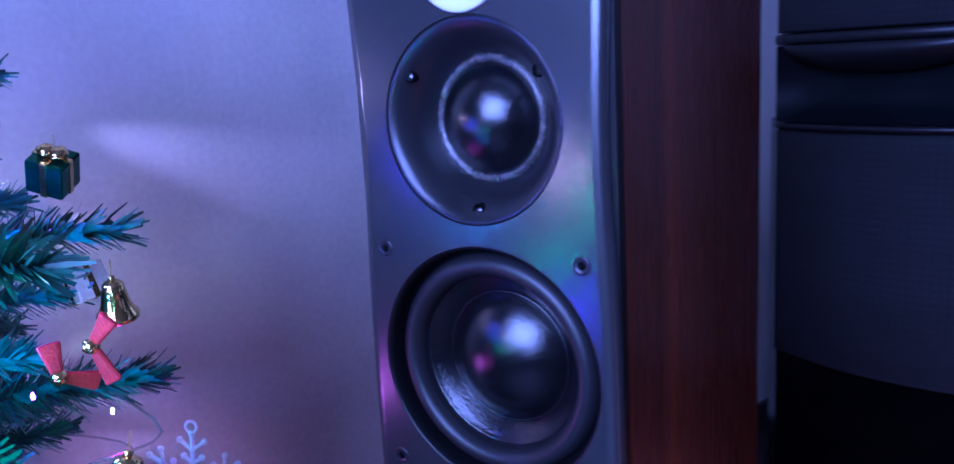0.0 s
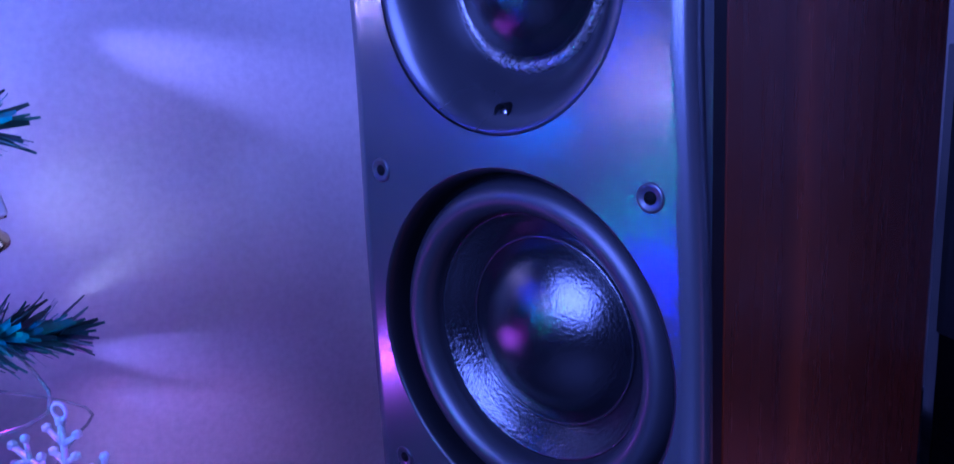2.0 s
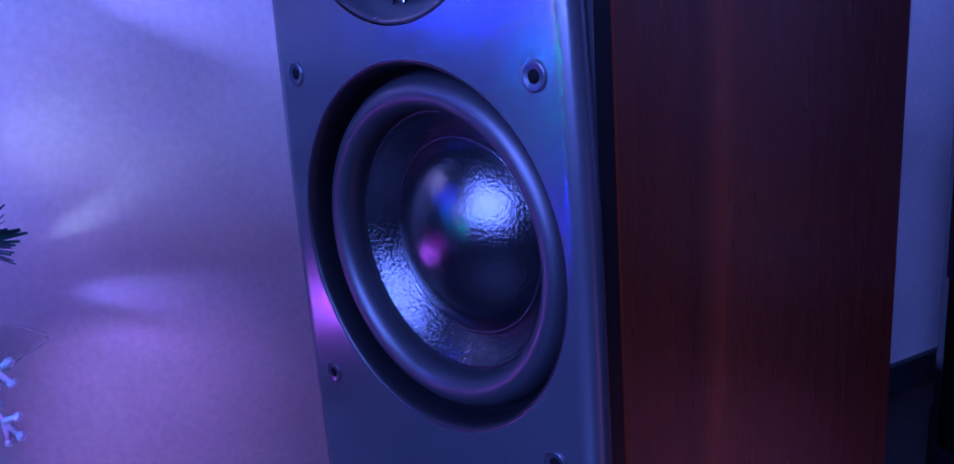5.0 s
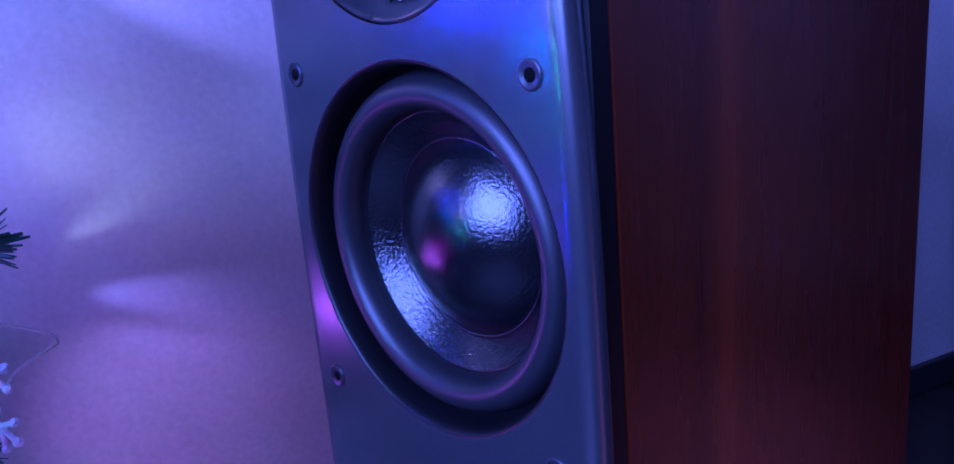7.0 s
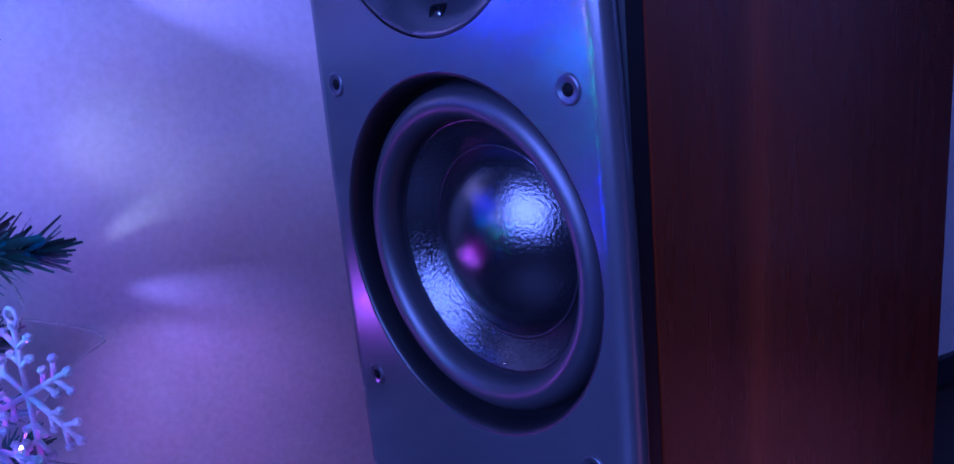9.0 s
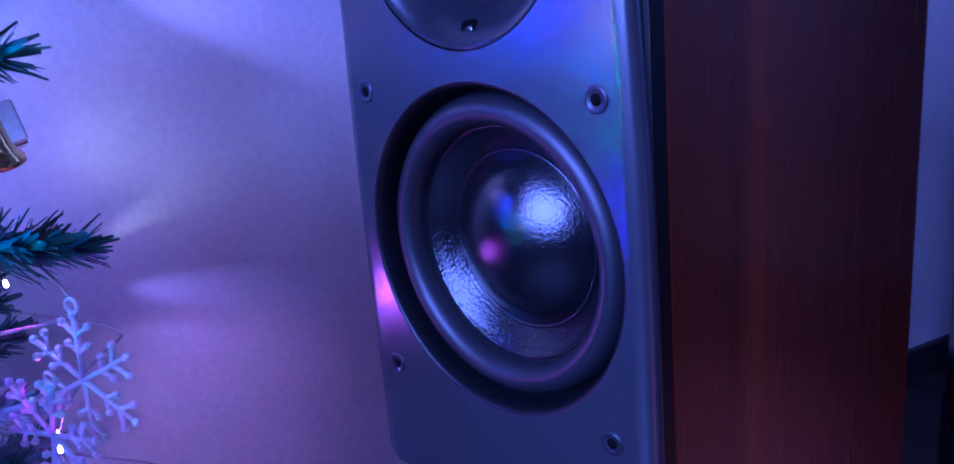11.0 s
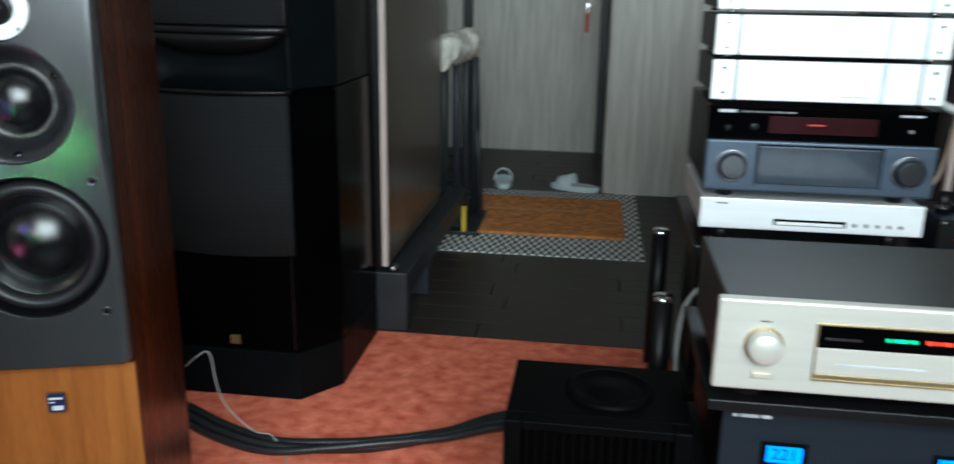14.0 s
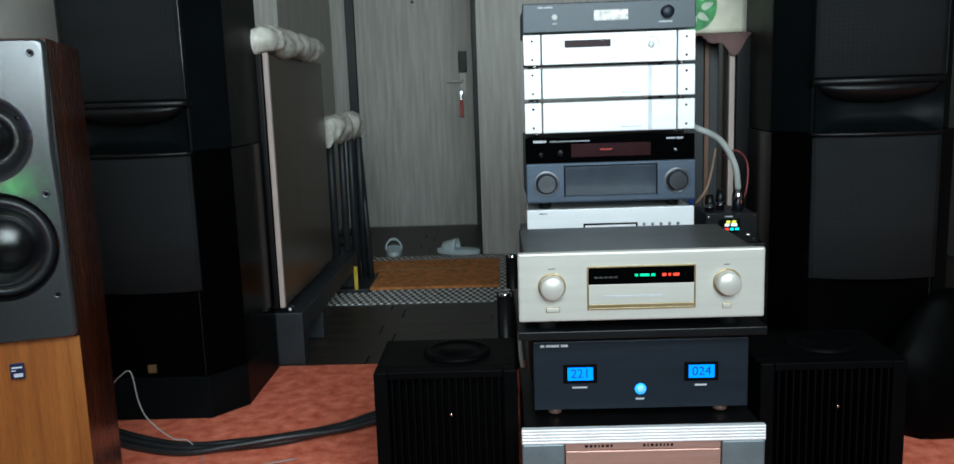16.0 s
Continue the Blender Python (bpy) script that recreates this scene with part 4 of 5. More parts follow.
# power box with a coloured display, and what stands on it
psu = thing("power_box", pose(1.075, 1.14, 0.4865), "small black power box with a coloured display", "power supply")
part("case", boxed(-0.066, 0.066, 0, 0.16, 0, 0.076, bevel=0.003), PANEL_BLACK, psu)
part("front_plate", boxed(-0.067, 0.067, -0.004, -0.0003, 0, 0.077, bevel=0.001), BLACK_SATIN, psu)
part("screen", boxed(-0.034, 0.022, -0.0052, -0.0042, 0.026, 0.062), HOLE, psu)
for name, m, x, z, ws in (("yellow_line", YELLOW_LED, -0.014, 0.052, [0.010, 0.011]), ("white_line", WHITE_LED, -0.018, 0.044, [0.012, 0.016]), ("red_line", RED_LED, -0.031, 0.033, [0.009, 0.011]), ("cyan_line", CYAN_LED, -0.004, 0.033, [0.009, 0.010])):
    bars(psu, x, -0.0053, z, ws, 0.0062, m, name)
bars(psu, -0.018, -0.004, 0.068, [0.02], 0.003, PRINT)
for x in (-0.059, 0.059):
    for z in (0.008, 0.069):
        part("corner_screw", lathed([(0.003, 0), (0.003, 0.001), (0, 0.001)], front_at(x, -0.004, z), 12), CHROME, psu)
knob(psu, 0.044, -0.004, 0.019, 0.007, 0.005, CHROME, 24, "socket")
for x, y, r, hgt in ((-0.045, 0.05, 0.013, 0.045), (-0.012, 0.07, 0.012, 0.055)):
    plug = thing("plug", pose(1.075 + x, 1.14 + y, 0.5635), "black plug with a metal collar on the power box", "plug", "plugs on the power box")
    part("shell", lathed([(0, 0), (r, 0), (r, hgt * 0.6), (r * 0.7, hgt), (0, hgt)], Matrix(), 20), BLACK_SATIN, plug)
    part("collar", lathed([(r * 1.04, hgt * 0.25), (r * 1.08, hgt * 0.3), (r * 1.04, hgt * 0.42)], Matrix(), 20), CHROME, plug)
grey = thing("mains_cable", pose(0, 0, 0), "thick grey braided cable arching to the power box", "cable")
part("cord", tube(bmesh.new(), curve_points([(0.955, 1.30, 0.80), (0.985, 1.15, 0.787), (1.045, 1.15, 0.755), (1.088, 1.165, 0.69), (1.104, 1.185, 0.622)], 10), 0.0085, 12), CABLE_GREY, grey)
part("connector", lathed([(0, 0.5635), (0.015, 0.5635), (0.015, 0.605), (0.010, 0.622), (0, 0.624)], Matrix.Translation((1.105, 1.19, 0)), 24), CHROME, grey, "silver connector")
for name, label, m, r, pts in (
        ("blue_cable", "blue cable hanging behind the receiver", surface("blue_jacket", (0.02, 0.07, 0.35), 0.4), 0.006, [(0.99, 1.32, 0.71), (1.0, 1.29, 0.66), (1.005, 1.28, 0.60), (1.0, 1.30, 0.56)]),
        ("brown_cable", "pale brown cable behind the power box", surface("tan_jacket", (0.25, 0.17, 0.12), 0.5), 0.004, [(1.08, 1.33, 0.72), (1.062, 1.3, 0.66), (1.045, 1.29, 0.61), (1.02, 1.3, 0.57)]),
        ("red_cable", "thin dark red cable looping beside the power box", surface("dark_red_jacket", (0.16, 0.02, 0.025), 0.4), 0.003, [(1.10, 1.32, 0.70), (1.13, 1.3, 0.715), (1.16, 1.3, 0.68), (1.155, 1.29, 0.60), (1.13, 1.3, 0.55)])):
    tagged(mesh_object(name, tube(bmesh.new(), curve_points(pts, 8), r, 8), m), label, "cable")

# the front stack: power amplifier, mains conditioner, shelf, preamplifier
power = thing("power_amplifier", pose(0.7395, 0.52, 0), "silver ribbed power amplifier with a rose copper fascia", "amplifier")
part("case", boxed(-0.235, 0.235, 0.012, 0.40, 0.03, 0.232, bevel=0.003), BLACK_SATIN, power)
for k in range(5):
    part("rib", boxed(-0.240, 0.240, -0.004, 0.0115, 0.2055 + k * 0.0063, 0.2110 + k * 0.0063, bevel=0.0018), SILVER, power)
for s in (-1, 1):
    xs = sorted((s * 0.240, s * 0.155))
    part("corner_block", boxed(xs[0], xs[1], 0.0, 0.0115, 0.03, 0.2045, bevel=0.004), surface("grey_blue_alloy", (0.17, 0.21, 0.23), 0.4, metal=0.4), power)
part("fascia", boxed(-0.1535, 0.1535, 0.002, 0.0115, 0.03, 0.1875, bevel=0.002), COPPER, power, "rose copper fascia")
part("name_strip", boxed(-0.1535, 0.1535, 0.003, 0.0115, 0.1885, 0.2045, bevel=0.001), COPPER, power)
bars(power, -0.115, 0.003, 0.1945, [0.006, 0.005, 0.005, 0.003, 0.005, 0.006, 0.004], 0.005, HOLE)
bars(power, 0.0, 0.003, 0.1945, [0.005, 0.003, 0.006, 0.005, 0.004, 0.003, 0.004, 0.005], 0.005, HOLE)
for x in (-0.2, 0.2):
    for y in (0.05, 0.35):
        part("foot", lathed([(0, 0), (0.02, 0), (0.02, 0.031), (0, 0.031)], Matrix.Translation((x, y, 0)), 20), RUBBER, power)

cond = thing("mains_conditioner", pose(0.742, 0.57, 0.2575), "black mains conditioner with two blue displays", "power conditioner")
part("case", boxed(-0.2135, 0.2135, 0.006, 0.33, 0, 0.143, bevel=0.002), BLACK_SATIN, cond)
part("front_plate", boxed(-0.2145, 0.2145, -0.004, 0.0055, 0, 0.143, bevel=0.0015), PANEL_BLACK, cond, "brushed black front")
for x, text in ((-0.121, "221"), (0.121, "024")):
    bezel = part("bezel", boxed(x - 0.034, x + 0.034, -0.0075, -0.0042, 0.056, 0.095, bevel=0.0012), HOLE, cond)
    part("display", boxed(x - 0.0255, x + 0.0255, -0.0086, -0.0076, 0.063, 0.0895), LCD, bezel, "bright blue display")
    digits = writing(text, 0.026, Matrix.Translation((x, -0.0088, 0.0762)), LCD_DARK, cond, "digits")
bars(cond, -0.137, -0.0043, 0.045, [0.030], 0.0035, PRINT)
bars(cond, 0.108, -0.0043, 0.045, [0.024], 0.0035, PRINT)
bars(cond, -0.010, -0.0043, 0.0185, [0.017], 0.0035, PRINT)
bars(cond, -0.200, -0.0043, 0.132, [0.008, 0.026, 0.014], 0.005, PRINT)
part("button_ring", lathed([(0.0115, 0), (0.0110, 0.002), (0.0085, 0.0024)], front_at(0, -0.0042, 0.041), 32), BLUE_LED, cond, "glowing blue ring")
part("button", lathed([(0.0083, 0.0), (0.0078, 0.0035), (0, 0.004)], front_at(0, -0.0042, 0.041), 24), surface("pale_blue_lens", (0.25, 0.55, 0.9), 0.2, bump=0, glow=0.8), cond, "pale blue button")
for x in (-0.17, 0.17):
    for y in (0.04, 0.29):
        part("foot", lathed([(0, -0.0205), (0.014, -0.0205), (0.016, -0.012), (0.012, 0.0005), (0, 0.0005)], Matrix.Translation((x, y, 0)), 24), COPPER, cond, "copper foot")
shelf = tagged(mesh_object("shelf_board", boxed(0.498, 0.981, 0.528, 0.905, 0.4155, 0.4325, bevel=0.002), BLACK_SATIN), "black shelf board under the gold preamplifier", "shelf")
for x in (0.60, 0.88):
    for y in (0.62, 0.84):
        tagged(mesh_object("spacer_puck", lathed([(0, 0.4008), (0.02, 0.4008), (0.02, 0.4152), (0, 0.4152)], Matrix.Translation((x, y, 0)), 20), RUBBER), "black rubber puck under the shelf board", "spacer", "pucks under the shelf board")

pre = thing("preamplifier", pose(0.7365, 0.53, 0.4535), "champagne gold preamplifier with two round knobs", "preamplifier")
part("case", boxed(-0.225, 0.225, 0.0125, 0.315, 0.004, 0.132, bevel=0.003), CASE_GREY, pre, "graphite grey case")
part("front_plate", boxed(-0.2365, 0.2365, -0.006, 0.012, 0, 0.136, bevel=0.004, segments=3), GOLD, pre, "champagne brushed front")
frame_bm = bmesh.new()
for a in ((-0.104, -0.101, 0.022, 0.108), (0.101, 0.104, 0.022, 0.108), (-0.101, 0.101, 0.105, 0.108), (-0.101, 0.101, 0.022, 0.0255)):
    box(frame_bm, a[0], a[1], -0.0085, -0.0058, a[2], a[3], bevel=0.0006)
part("window_frame", frame_bm, GOLD_TRIM, pre, "gold window frame")
part("window", boxed(-0.1008, 0.1008, -0.0072, -0.0061, 0.072, 0.1048), GLOSS_BLACK, pre, "dark display window")
part("flap", boxed(-0.1008, 0.1008, -0.0076, -0.0061, 0.0335, 0.0715, bevel=0.0005), GOLD, pre)
part("flap_sill", boxed(-0.1008, 0.1008, -0.0082, -0.0061, 0.0258, 0.0325, bevel=0.0005), GOLD_TRIM, pre)
bars(pre, -0.012, -0.0073, 0.0865, [0.006, 0.018, 0.008], 0.005, GREEN_LED, "green_logo_bar")
bars(pre, 0.040, -0.0073, 0.086, [0.008, 0.005, 0.012], 0.0055, RED_LED, "red_text_bar")
bars(pre, -0.09, -0.0073, 0.084, [0.007] * 5, 0.0035, STEEL)
bars(pre, -0.072, -0.0077, 0.047, [0.036, 0.02, 0.04, 0.012], 0.003, PRINT)
for x in (-0.1715, 0.164):
    part("knob_rim", lathed([(0.027, 0.0), (0.026, 0.002), (0.0235, 0.0005)], front_at(x, -0.006, 0.070), 48), GOLD_TRIM, pre)
    knob(pre, x, -0.006, 0.070, 0.0228, 0.022, GOLD, 56, "knob", "large champagne knob")
for x, w in ((-0.1705, 0.012), (0.164, 0.007)):
    part("button", boxed(x - w, x + w, -0.0085, -0.0058, 0.020, 0.028, bevel=0.0008), GOLD, pre)
    part("button_rim", boxed(x - w - 0.0015, x + w + 0.0015, -0.0066, -0.0057, 0.0185, 0.0295, bevel=0.0003), GOLD_TRIM, pre)
bars(pre, -0.178, -0.006, 0.104, [0.014], 0.002, STEEL)
bars(pre, 0.158, -0.006, 0.104, [0.010], 0.002, STEEL)
for x in (-0.18, 0.18):
    for y in (0.04, 0.27):
        part("foot", lathed([(0, -0.0205), (0.02, -0.0205), (0.02, 0.0045), (0, 0.0045)], Matrix.Translation((x, y, 0)), 24), RUBBER, pre)
power_white = tagged(mesh_object("signal_cable", tube(bmesh.new(), curve_points([(0.60, 1.10, 0.425), (0.552, 1.08, 0.412), (0.520, 1.08, 0.362), (0.511, 1.08, 0.28), (0.517, 1.07, 0.18), (0.545, 1.06, 0.06), (0.58, 1.05, 0.006)], 10), 0.005, 10), CABLE_GREY), "pale cable hanging beside the front stack", "cable")


# black monoblocks with fins
def monoblock(m, label):
    t = thing("monoblock", m, label, "amplifier", "black finned monoblocks")
    part("case", boxed(-0.149, 0.149, 0.034, 0.235, 0.012, 0.332, bevel=0.004), FIN_BLACK, t)
    for s in (-1, 1):
        xs = sorted((s * 0.149, s * 0.120))
        part("side_cheek", boxed(xs[0], xs[1], 0.0, 0.0335, 0.012, 0.332, bevel=0.003), FIN_BLACK, t)
    part("top_rail", boxed(-0.1195, 0.1195, 0.0, 0.0335, 0.316, 0.332, bevel=0.002), FIN_BLACK, t)
    fin = boxed(-0.0022, 0.0022, 0.0, 0.0338, 0.02, 0.3155, bevel=0.0008, segments=1)
    first_fin = part("fin", fin, FIN_BLACK, t)
    for k in range(16):
        ob = first_fin if k == 0 else new("fin", first_fin.data)
        ob.parent, ob.location = t, (-0.111 + 0.0148 * k, 0, 0)
    for x, z in ((0.010, 0.238),):
        part("bolt", lathed([(0.003, 0), (0.003, 0.002), (0, 0.002)], front_at(x, 0.0, z), 12), CHROME, t)
    part("cover_disc", lathed([(0.074, 0.3321), (0.073, 0.339), (0.064, 0.3405), (0.060, 0.336), (0.040, 0.336), (0.036, 0.340), (0, 0.340)], Matrix.Translation((0.02, 0.13, 0)), 48), FIN_BLACK, t, "black round cover")
    for x in (-0.12, 0.12):
        for y in (0.05, 0.2):
            part("foot", lathed([(0, 0), (0.018, 0), (0.018, 0.013), (0, 0.013)], Matrix.Translation((x, y, 0)), 20), RUBBER, t)
    return t


left_mono = monoblock(pose(0.346, 0.603, 0), "black finned monoblock amplifier on the red carpet")
copy_thing(left_mono, pose(1.142, 0.603, 0))

# cables on the carpet
for k, (dy, r) in enumerate(((0.0, 0.011), (0.030, 0.010), (-0.024, 0.009))):
    pts = [(-0.86, 1.14 + dy, r), (-0.68, 1.125 + dy, r), (-0.50, 1.03 + dy, r), (-0.36, 0.985 + dy * 0.8, r), (-0.22, 0.995 + dy * 0.6, r + 0.006 * k), (-0.11, 1.025 + dy * 0.5, r + 0.008 * k), (0.02, 1.085 + dy * 0.5, r + 0.008), (0.12, 1.15 + dy, r + 0.012), (0.26, 1.20 + dy, 0.03), (0.40, 1.16 + dy, 0.05)]
    tagged(mesh_object("speaker_cable", tube(bmesh.new(), curve_points(pts, 10), r, 12), CABLE_BLACK), "thick black cable lying on the red carpet", "cable", "cables on the carpet")
for dy in (0.0, 0.03):
    tagged(mesh_object("speaker_cable", tube(bmesh.new(), curve_points([(1.24, 0.88 + dy, 0.05), (1.34, 0.96 + dy, 0.012), (1.50, 1.02 + dy, 0.010), (1.75, 1.05 + dy, 0.010), (2.0, 1.10 + dy, 0.010)], 10), 0.010, 12), CABLE_BLACK), "thick black cable lying on the red carpet", "cable", "cables on the carpet")
thin = tube(bmesh.new(), curve_points([(-0.56, 1.02, 0.17), (-0.52, 1.0, 0.207), (-0.492, 1.0, 0.216), (-0.479, 1.0, 0.137), (-0.457, 1.0, 0.086), (-0.40, 1.0, 0.035), (-0.36, 1.0, 0.028), (-0.315, 0.962, 0.003), (-0.29, 0.90, 0.003), (-0.247, 0.852, 0.003), (-0.141, 0.896, 0.003), (-0.06, 0.93, 0.003)], 10), 0.0018, 6)
tagged(mesh_object("thin_wire", thin, CABLE_WHITE), "thin pale wire looping over the carpet", "wire")

standing = thing("standing_panel", pose(1.075, 1.69, 0), "dark slate panel with a brown edge under the cloth", "panel")
part("board", boxed(-0.115, 0.058, 0.0, 0.035, 0.0005, 1.043, bevel=0.003), STAND_BLACK, standing)
part("edge_strip", boxed(0.0585, 0.074, -0.003, 0.035, 0.0005, 1.043, bevel=0.002), surface("brown_stained_edge", (0.13, 0.062, 0.035), 0.5, vary=0.2, scale=20, stretch=(4, 4, 0.4)), standing, "brown wooden edge")
part("second_board", boxed(0.0745, 0.105, 0.004, 0.035, 0.0005, 1.04, bevel=0.003), STAND_BLACK, standing)

# cloth and patterned dish on the panel behind the rack
cloth = bmesh.new()
cols = []
for k in range(25):
    x = 1.03 + 0.27 * k / 24
    drop = 0.012 * math.sin(k * 0.9) + 0.05 * math.exp(-((k - 14) / 3.0) ** 2)
    cols.append([cloth.verts.new((x, 1.62 + 0.3, 1.052)), cloth.verts.new((x, 1.585, 1.052)), cloth.verts.new((x, 1.578 + 0.004 * math.sin(k), 1.035 - drop))])
for a, b in zip(cols, cols[1:]):
    for j in range(2):
        cloth.faces.new((a[j], b[j], b[j + 1], a[j + 1])).smooth = True
bmesh.ops.solidify(cloth, geom=cloth.faces[:], thickness=0.003)
tagged(mesh_object("cloth", cloth, surface("dusty_pink_cloth", (0.42, 0.26, 0.25), 0.9, bump=0.5, grain=300)), "dusty pink cloth draped over the panel", "cloth")
dish = thing("patterned_box", pose(1.14, 1.72, 1.056), "cream box with a green leaf pattern on the cloth", "box")
part("side", boxed(-0.10, 0.115, -0.05, 0.12, 0.0, 0.17, bevel=0.012), surface("cream_card", (0.68, 0.66, 0.52), 0.6), dish)
leaf_mat = surface("leaf_green_print", (0.05, 0.30, 0.08), 0.5, vary=0.3, scale=40)
oval = part("green_patch", prism(bmesh.new(), [(-0.04 + 0.065 * math.cos(a), 0.075 * math.sin(a)) for a in [2 * math.pi * k / 32 for k in range(32)]], 0, 0.002), leaf_mat, dish, "green leaf roundel")
oval.matrix_local = Matrix.Translation((0.0, -0.0505, 0.085)) @ FRONT
for k in range(7):
    pts = [(0.010 * math.sin(a) * (1 - 0.5 * math.cos(a)), 0.020 * math.cos(a)) for a in [2 * math.pi * j / 12 for j in range(12)]]
    leaf = part("leaf", prism(bmesh.new(), pts, 0, 0.001), surface("pale_leaf_print", (0.5, 0.6, 0.45), 0.5) if k == 0 else bpy.data.materials["pale_leaf_print"], dish)
    leaf.matrix_local = Matrix.Translation((-0.04 + 0.035 * math.cos(k * 0.9), -0.0530, 0.085 + 0.045 * math.sin(k * 0.9))) @ FRONT @ Matrix.Rotation(k * 0.9 - 1.2, 4, "Z")

# a black bag slumped against the tower
BAG = surface("black_plastic_bag", (0.001, 0.0012, 0.0012), 0.42, vary=0.2, scale=20, bump=0.6, grain=24, shine=0.02)
bag_rnd = random.Random(31)
sack = bmesh.new()
rows_of_bag = []
for k in range(13):
    s = k / 12
    girth = 0.105 * (0.80 + 0.45 * math.sin(math.pi * min(1, s * 1.15))) * (1 - 0.72 * s ** 5)
    ring = []
    for j in range(22):
        a = 2 * math.pi * j / 22
        g = girth * (1 + 0.10 * math.sin(3 * a + 4 * s) + bag_rnd.uniform(-0.06, 0.06))
        ring.append(sack.verts.new((1.25 * g * math.cos(a) + 0.03 * s, 0.68 * g * math.sin(a), 0.004 + 0.37 * s)))
    rows_of_bag.append(ring)
for a, b in zip(rows_of_bag, rows_of_bag[1:]):
    for j in range(22):
        sack.faces.new((a[j], a[(j + 1) % 22], b[(j + 1) % 22], b[j])).smooth = True
sack.faces.new(rows_of_bag[0][::-1])
sack.faces.new(rows_of_bag[-1])
bag = mesh_object("plastic_bag", sack, BAG)
bag.matrix_world = pose(1.555, 1.02, 0)
tagged(bag, "crumpled black plastic bag slumped against the black tower", "bag")

# ---- the decorated tree ----
TX, TY = -0.62, -0.09


def needle_material(name, base, other):
    m = surface(name, base, 0.42, vary=0.35, scale=30, bump=0, other=other)
    nodes, links = m.node_tree.nodes, m.node_tree.links
    piece, shade, tint = nodes.new("ShaderNodeNewGeometry"), nodes.new("ShaderNodeMapRange"), nodes.new("ShaderNodeHueSaturation")
    shade.inputs["To Min"].default_value, shade.inputs["To Max"].default_value = 0.55, 1.6
    links.new(piece.outputs["Random Per Island"], shade.inputs["Value"])
    links.new(shade.outputs[0], tint.inputs["Value"])
    bsdf = nodes["Principled BSDF"]
    links.new(bsdf.inputs["Base Color"].links[0].from_socket, tint.inputs["Color"])
    links.new(tint.outputs[0], bsdf.inputs["Base Color"])
    return m


NEEDLE = needle_material("green_pvc_needles", (0.060, 0.235, 0.155), (0.018, 0.070, 0.046))
BARK = surface("dark_brown_wire", (0.035, 0.026, 0.018), 0.7)


def branch_mesh(seed, length, count):
    """A wire with flat needles all round it, along +x."""
    rnd = random.Random(seed)
    bm = tube(bmesh.new(), [(length * k / 6, 0, 0.012 * math.sin(k * 0.5)) for k in range(7)], 0.0022, 5, 0.4)
    for f in bm.faces:
        f.material_index = 1
    for k in range(count):
        s = (k + rnd.random()) / count
        root = Vector((length * (0.06 + 0.94 * s), 0, 0.012 * math.sin(s * 3.0)))
        turn, out = rnd.uniform(0, 2 * math.pi), radians(rnd.uniform(42, 85) * (1 - 0.5 * s ** 6))
        long_ = rnd.uniform(0.016, 0.027)
        side = Vector((0, math.cos(turn), math.sin(turn)))
        way = Vector((math.cos(out), 0, 0)) + side * math.sin(out)
        bend = Vector((rnd.uniform(-0.2, 0.3), 0, -0.1)) * 0.3
        wide = Vector((0, -math.sin(turn), math.cos(turn))) * rnd.uniform(0.0012, 0.0021)
        mid_p, tip = root + way * long_ * 0.55, root + (way + bend) * long_
        a, b = bm.verts.new(root - wide), bm.verts.new(root + wide)
        c, d = bm.verts.new(mid_p + wide), bm.verts.new(mid_p - wide)
        e, f = bm.verts.new(tip + wide * 0.5), bm.verts.new(tip - wide * 0.5)
        bm.faces.new((a, b, c, d))
        bm.faces.new((d, c, e, f))
    data = bpy.data.meshes.new("branch")
    bm.to_mesh(data)
    bm.free()
    data.materials.append(NEEDLE)
    data.materials.append(BARK)
    return data


tree = thing("christmas_tree", pose(TX, TY, 0), "artificial green tree hung with lights and ornaments", "tree")
part("trunk", lathed([(0, 0.03), (0.016, 0.03), (0.013, 0.9), (0.006, 1.52), (0, 1.525)], Matrix(), 14), BARK, tree)
part("foot", lathed([(0, -0.0118), (0.15, -0.0118), (0.15, 0.0), (0.05, 0.03), (0.02, 0.05), (0, 0.05)], Matrix(), 32), STAND_BLACK, tree)
LONG = [branch_mesh(40 + k, 0.20, 540) for k in range(5)]


def add_branch(tip, base_z, data, name="branch"):
    way = Vector(tip) - Vector((TX, TY, base_z))
    ob = new(name, data)
    ob.parent = tree
    size = max(0.3, (way.length - 0.014) / 0.20)
    ob.matrix_local = Matrix.Translation((0, 0, base_z)) @ way.to_track_quat("X", "Z").to_matrix().to_4x4() @ Matrix.Diagonal((size, 0.55 + 0.45 * size, 0.55 + 0.45 * size, 1))


